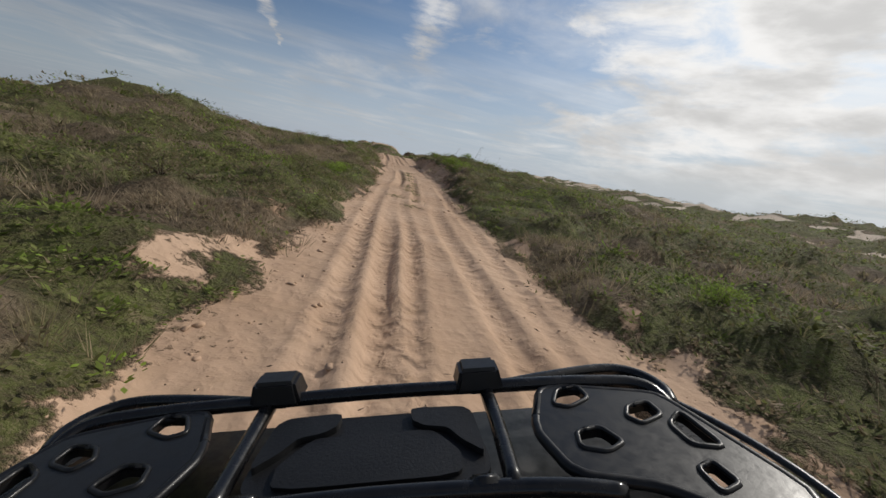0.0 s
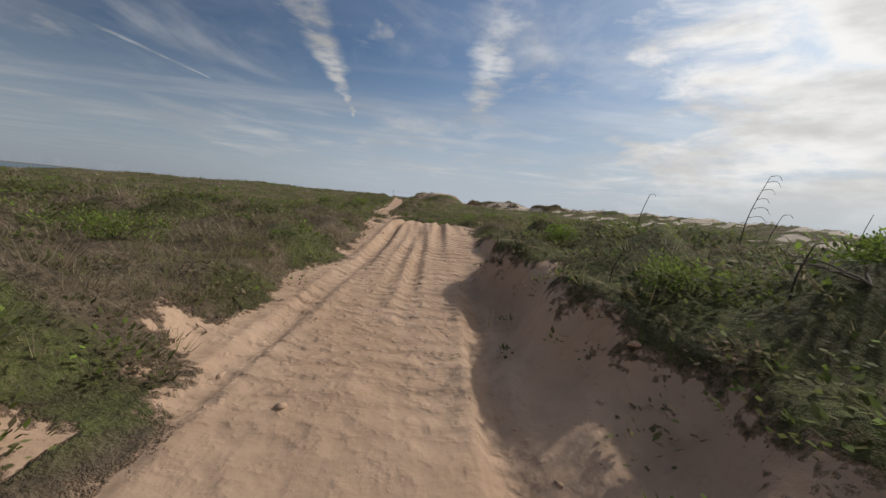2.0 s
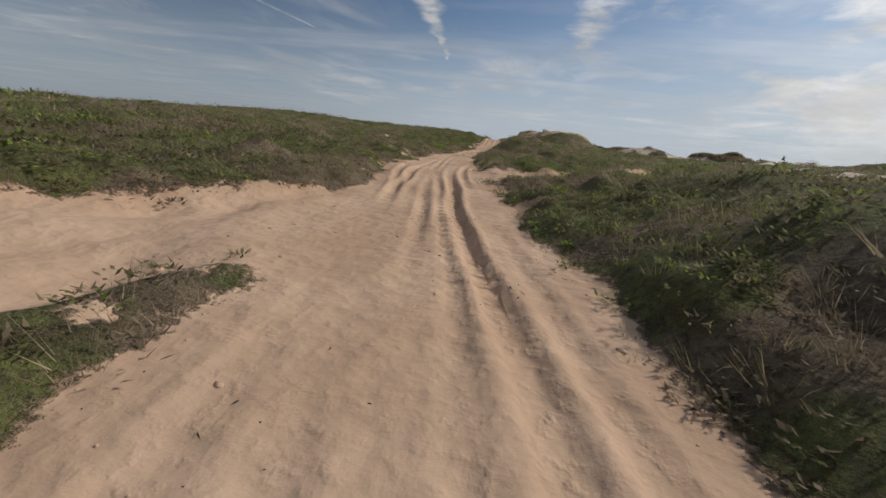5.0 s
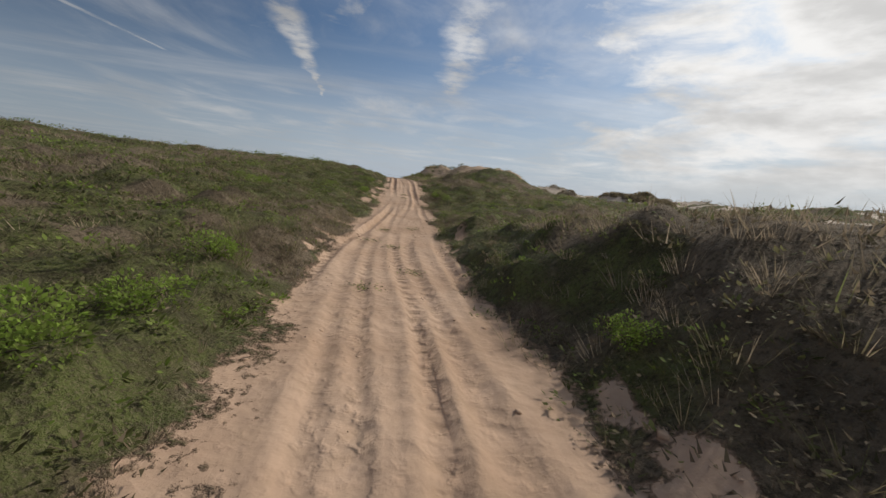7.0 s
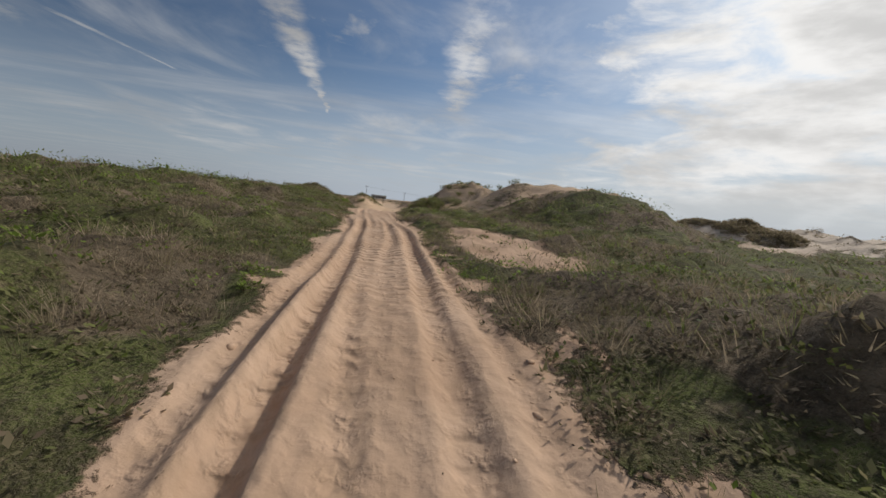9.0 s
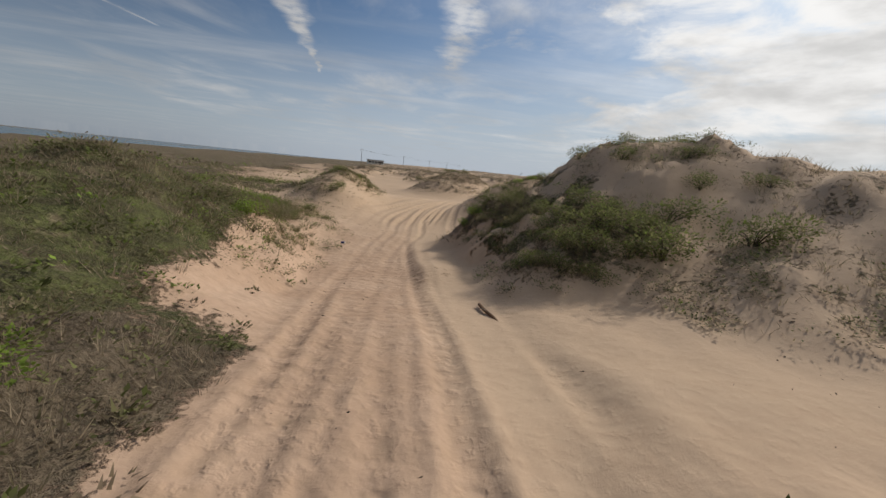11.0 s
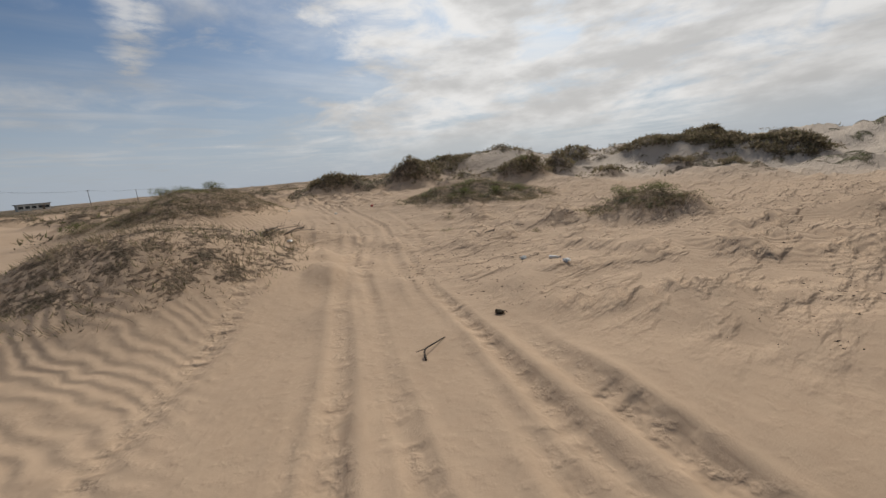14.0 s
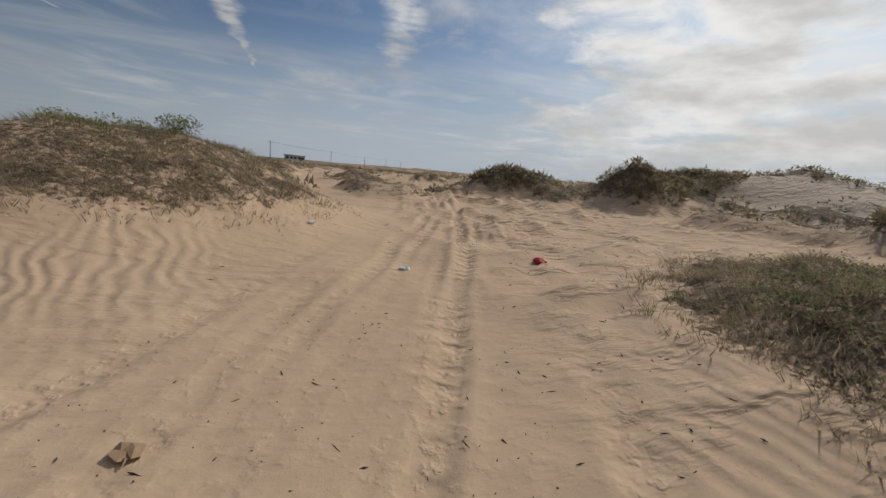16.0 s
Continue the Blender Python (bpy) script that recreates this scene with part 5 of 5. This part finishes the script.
def wedge(w, d, h, at):
    """A bevelled block that narrows towards its top."""
    bm = box(w, d, h, at, .008)
    for v in bm.verts:
        up = (v.co.z - at[2]) / h + 0.5
        v.co.x = at[0] + (v.co.x - at[0]) * (1 - 0.22 * up ** 2)
        v.co.y = at[1] + (v.co.y - at[1]) * (1 - 0.25 * up ** 2)
    return bm


def quad_bike():
    gx, gy = 0.235, -0.035
    gz = height(gx, gy)
    top = empty("quad_bike", gx, gy, gz, -8.06)
    lean = pose(0, 0, 0, -2.7, -12.5, 0)

    def add(name, bm, mat, parent=None, label="", smooth=True):
        bm.transform(lean)
        return part(name, bm, mat, parent or top, label, smooth)

    z = 0.99
    # front rail with its rounded ends, side loops and lengthwise tubes
    rail = [(-.66, .66, z - .03), (-.63, .74, z), (-.5, .765, z + .008), (-.25, .775, z + .01), (0, .78, z + .012), (.25, .775, z + .01), (.5, .765, z + .008), (.63, .74, z), (.66, .66, z - .03)]
    add("front_rail", tube(bend(rail, 5), 0.0165, None, 10), TUBE_BLACK)
    add("rear_rail", tube(bend([(-.42, .455, z - .004), (-.33, .47, z), (-.2, .482, z), (0, .486, z + .002), (.2, .482, z), (.33, .47, z), (.42, .455, z - .004)], 4), 0.0155, None, 10), TUBE_BLACK)
    for s in (-1, 1):
        add("rack_tube", tube(bend([(s * .25, .77, z + .004), (s * .252, .64, z - .004), (s * .245, .48, z)], 4), 0.0165, None, 10), TUBE_BLACK)
        add("bumper_loop", tube(bend([(s * .27, .785, z), (s * .44, .825, z - .004), (s * .585, .845, z - .008), (s * .655, .815, z - .012), (s * .68, .75, z - .015), (s * .665, .69, z - .02)], 4), 0.0155, None, 10), TUBE_BLACK)
        add("rack_stay", tube(bend([(s * .30, .42, z - .03), (s * .33, .27, z - .02), (s * .43, .14, z - .03), (s * .56, .17, z - .03), (s * .64, .30, z - .02), (s * .66, .40, z - .015)], 4), 0.014, None, 10), TUBE_BLACK)
        slim = lambda a: a if a < .55 else .55 + (a - .55) * .72
        out = [(s * slim(a), b) for a, b in ((.38, .765), (.32, .61), (.35, .49), (.48, .45), (.545, .39), (.76, .38), (.676, .65), (.646, .70))]
        holes = [[(s * slim(a), b) for a, b in h] for h in (
            ((.41, .736), (.463, .743), (.468, .693), (.413, .664), (.381, .679)), ((.534, .653), (.6, .664), (.603, .615), (.532, .592), (.513, .619)),
            ((.394, .587), (.445, .595), (.467, .546), (.428, .526), (.383, .543)), ((.594, .586), (.662, .625), (.674, .51), (.598, .525)), ((.554, .471), (.605, .484), (.616, .433), (.556, .418)))]
        plate = add("rack_plate", slab(rounded(out), [rounded(h) for h in holes], z + .012, .022), PLATE_BLACK, None, "black moulded rack plate with cut-outs", False)
        for h in holes:
            loop = rounded(h)
            bm = tube([(p.x, p.y, z + .012) for p in loop + loop[:2]], 0.0055, None, 6)
            add("rim", bm, PLATE_BLACK, plate)
        loop = rounded(out)
        add("edge", tube([(p.x, p.y, z + .004) for p in loop + loop[:2]], 0.0105, None, 8), PLATE_BLACK, plate)
        # fender: a curved shell outside the plate
        bm = bmesh.new()
        grid = []
        for i in range(15):
            u = i / 14
            y0, reach = 0.98 - 0.95 * u, 0.135 + 0.05 * math.sin(math.pi * u)
            row = []
            for j in range(9):
                v = j / 8
                row.append(bm.verts.new((s * (0.60 + 0.06 * math.sin(math.pi * u) + reach * v * 1.25), y0, z - .055 - 0.10 * (2 * u - 0.85) ** 2 - 0.13 * v ** 2.2 + 0.012 * math.sin(math.pi * v))))
            grid.append(row)
        for a, b in zip(grid, grid[1:]):
            for j in range(8):
                bm.faces.new((a[j], a[j + 1], b[j + 1], b[j]))
        bmesh.ops.solidify(bm, geom=list(bm.faces), thickness=0.008)
        fender = add("fender", bm, FENDER_GREY, None, "glossy dark grey plastic fender")
        add("crease", tube(bend([(s * .70, .86, z - .075), (s * .765, .62, z - .052), (s * .79, .42, z - .053), (s * .77, .2, z - .085)], 5), 0.008, None, 6), FENDER_GREY, fender)
        add("marker", box(.05, .03, .02, (s * .80, .30, z - .075), .006), AMBER, fender, "small amber marker")
        # lamp pods on the rail
        pod = add("lamp_pod", wedge(.112, .08, .056, (s * .234, .79, z + .036)), PLATE_BLACK, None, "black wedge-shaped lamp pod", False)
        add("lens", box(.074, .008, .034, (s * .234, .829, z + .036), .003), LENS, pod, "smoked clear lens")
        add("clamp", box(.05, .045, .03, (s * .234, .782, z + .012), .006), TUBE_BLACK, pod)
    # storage lid with raised shoulders and latches
    lid = add("storage_lid", slab(rounded([(-.2, .69), (-.218, .53), (-.18, .478), (.18, .478), (.218, .53), (.2, .69), (.1, .70), (-.1, .70)]), [], z + .004, .05), LID_BLACK, None, "grained black storage lid", False)
    for s in (-1, 1):
        add("shoulder", slab(rounded([(s * .20, .69), (s * .21, .545), (s * .17, .585), (s * .145, .625), (s * .10, .635), (s * .075, .655), (s * .072, .698)]), [], z + .018, .02), LID_BLACK, lid, "", False)
        add("latch", box(.05, .022, .02, (s * .195, .487, z + .01), .005), TUBE_BLACK, lid, "black latch tab")
    add("panel", slab(rounded([(-.11, .63), (-.13, .61), (-.165, .56), (-.16, .505), (.16, .505), (.165, .56), (.13, .61), (.11, .63)]), [], z + .012, .01), LID_BLACK, lid, "", False)
    # body under the rack, seat and belly
    add("front_cowl", box(1.2, .56, .07, (0, .56, z - .115), .03), PLATE_BLACK, None, "black plastic cowl under the rack")
    bm = box(.62, .62, .20, (0, .50, z - .2), .05)
    box(.42, .80, .22, (0, -.10, .64), .06, bm)
    box(.50, 1.3, .10, (0, 0, .40), .03, bm)
    add("body", bm, PLATE_BLACK)
    bm = bmesh.new()
    rows = []
    for i in range(9):
        u = i / 8
        w, zz = 0.15 + 0.05 * math.sin(math.pi * u * 0.9), 0.80 + 0.06 * (2 * u - 1) ** 2
        rows.append([bm.verts.new((w * math.cos(k * math.pi / 8), 0.06 - 0.72 * u, zz + 0.055 * math.sin(k * math.pi / 8))) for k in range(9)])
    for a, b in zip(rows, rows[1:]):
        for k in range(8):
            bm.faces.new((a[k], a[k + 1], b[k + 1], b[k]))
    bmesh.ops.solidify(bm, geom=list(bm.faces), thickness=0.05)
    add("seat", bm, RUBBER, None, "black padded seat")
    for s in (-1, 1):
        add("rear_fender", slab(rounded([(s * .22, -.32), (s * .62, -.36), (s * .66, -.70), (s * .55, -.98), (s * .22, -.98)]), [], .86, .05), FENDER_GREY, None, "", False)
    # wheels stand on the sand, whatever the lean of the body
    turn = pose(gx, gy, gz, 0, 0, -8.06)
    for ay in (.62, -.70):
        for s in (-1, 1):
            foot = turn @ Vector((s * .47, ay, 0))
            h = height(foot.x, foot.y) - gz + .305
            bm = bmesh.new()
            prof = [(.17, -.10), (.24, -.125), (.295, -.115), (.318, -.06), (.322, 0), (.318, .06), (.295, .115), (.24, .125), (.17, .10)]
            rings = [[bm.verts.new((s * .47 + dx_, ay + r * math.cos(k * math.pi / 14), h + r * math.sin(k * math.pi / 14))) for k in range(28)] for r, dx_ in prof]
            for a, b in zip(rings, rings[1:] + rings[:1]):
                for k in range(28):
                    bm.faces.new((a[k], a[(k + 1) % 28], b[(k + 1) % 28], b[k]))
            for k in range(0, 28, 2):      # tread lugs
                c = k * math.pi / 14
                m = Matrix.Translation((s * .47 + (.04 if k % 4 else -.04), ay + .323 * math.cos(c), h + .323 * math.sin(c))) @ Matrix.Rotation(c, 4, "X")
                bmesh.ops.create_cube(bm, size=1, matrix=m @ Matrix.Diagonal((.09, .022, .028, 1)))
            tyre = part("wheel", bm, RUBBER, top, "knobbly black tyre on a steel rim")
            part("rim", tube([(s * .47 - .09, ay, h), (s * .47, ay, h), (s * .47 + .09, ay, h)], 0.172, None, 20), RIM_METAL, tyre, "dark steel rim")
            part("axle", tube([(s * .40, ay, h), (s * .12, ay, .40)], 0.022, None, 8), TUBE_BLACK, top)
    tagged(top, "black quad bike with front rack, parked on the sandy track", "quad bike")


quad_bike()

# ---- far things ----
POLE = plain("weathered_pole", (0.11, 0.085, 0.065), 0.85, spread=0.3)
PALE_WALL = plain("pale_render_wall", (0.62, 0.60, 0.56), 0.8, spread=0.12, scale=2)
DARK_PANE = plain("dark_window_glass", (0.03, 0.035, 0.04), 0.12, spread=0.1)
ROOF = plain("grey_flat_roof", (0.28, 0.27, 0.26), 0.85)
WIRE = plain("black_wire", (0.02, 0.02, 0.02), 0.6)


def utility_pole(x, y, tall):
    top = empty("utility_pole", x, y, height(x, y, False) - 0.3, -20.5)
    part("mast", tube([(0, 0, 0), (0, 0, tall * .5), (0, 0, tall)], 0.17, 0.11, 8), POLE, top)
    part("crossarm", box(2.2, .12, .14, (0, .14, tall - .5), .01), POLE, top)
    for k in (-.95, -.35, .35, .95):
        part("insulator", tube([(k, .14, tall - .43), (k, .14, tall - .27)], 0.05, 0.035, 6), PALE_WALL, top)
    return tagged(top, "weathered wooden utility pole with a crossarm", "utility pole", "utility poles")


LINE = [(-24.8, 381.4), (1.8, 452.4), (28.4, 523.4), (55.0, 594.4), (81.6, 665.4)]
for x, y in LINE:
    utility_pole(x, y, 8.6)
for (xa, ya), (xb, yb) in zip(LINE, LINE[1:]):
    za, zb = height(xa, ya, False) + 8.05, height(xb, yb, False) + 8.05
    for k in (-.95, .95):
        ca, sa = math.cos(radians(-20.5)), math.sin(radians(-20.5))
        pts = [(xa + k * ca + (xb - xa) * t, ya + k * sa + (yb - ya) * t, za + (zb - za) * t - 2.6 * t * (1 - t)) for t in np.linspace(0, 1, 9)]
        wire = part("power_line", tube(pts, 0.02, None, 4), WIRE)
        tagged(wire, "thin black sagging wire between utility poles", "power line", "power lines")


def low_building(x, y, w, d, h):
    top = empty("beach_building", x, y, height(x, y, False) - 0.4, 12)
    part("wall", box(w, d, h, (0, 0, h / 2)), PALE_WALL, top, "", False)
    part("roof", box(w + 1.0, d + 1.0, .3, (0, 0, h + .15), .03), ROOF, top, "grey flat roof", False)
    for k in range(5):
        wx = -w / 2 + (k + .5) * w / 5
        pane = part("window", box(1.5, .06, 1.2, (wx, -d / 2 - .02, h * .58)), DARK_PANE, top, "dark window", False)
        part("sill", box(1.7, .16, .08, (wx, -d / 2 - .06, h * .58 - .64)), PALE_WALL, pane, "", False)
    part("door", box(1.0, .08, 2.05, (w * .28, -d / 2 - .03, 1.42)), POLE, top, "dark door", False)
    return tagged(top, "low pale flat-roofed building beyond the dunes", "building")


low_building(-19, 432, 11, 7, 3.1)


def fence_posts():
    top = empty("beach_fence", -72, 392, height(-72, 392, False))
    for k in range(26):
        x, y = -72 - 2.6 * k, 392 + 1.1 * k
        zz = height(x, y, False) - height(-72, 392, False)
        part("post", tube([(x + 72, y - 392, zz - .3), (x + 72, y - 392, zz + 2.0)], 0.1, 0.09, 6), POLE, top)
    return tagged(top, "row of dark wooden posts towards the beach", "fence")


fence_posts()


def sea():
    mat, N = material("sea")
    pos = N.node("ShaderNodeNewGeometry").outputs["Position"]
    x = N.node("ShaderNodeSeparateXYZ", {0: pos}).outputs[0]
    stretch = N.node("ShaderNodeMapping", {"Vector": pos, "Scale": (1, 0.16, 1)}).outputs[0]
    swell = N.noise(stretch, 0.06, 5)
    line = N.m("SINE", N.m("MULTIPLY_ADD", swell, 14.0, N.m("MULTIPLY", x, 0.16)))
    foam = N.m("MULTIPLY", N.ramp(line, 0.72, 0.95), N.m("MULTIPLY", N.ramp(x, -330.0, -200.0), N.ramp(N.noise(stretch, 0.25, 6, 0.65), 0.4, 0.58)))
    color = N.mix(N.ramp(swell, 0.3, 0.7), (0.045, 0.085, 0.105), (0.085, 0.135, 0.145))
    color = N.mix(foam, color, (0.75, 0.77, 0.77))
    finish(N, color, N.ramp(foam, 0, 1, 0.22, 0.8), N.noise(stretch, 0.7, 6, 0.6), 0.5, 0.6, spec=0.5)
    bm = bmesh.new()
    xs = [-1900, -900, -500, -330, -260, -210, -170, -145]
    ys = [-900, -300, 0, 100, 200, 300, 450, 700, 1200, 3100]
    g = [[bm.verts.new((a, b, -6.6 + 0.12 * math.sin(a * .05 + b * .02))) for a in xs] for b in ys]
    for p, q in zip(g, g[1:]):
        for k in range(len(xs) - 1):
            bm.faces.new((p[k], p[k + 1], q[k + 1], q[k]))
    ob = part("water", bm, mat)
    tagged(ob, "grey-blue sea with white breakers along the beach", "sea", kind="structure")


sea()
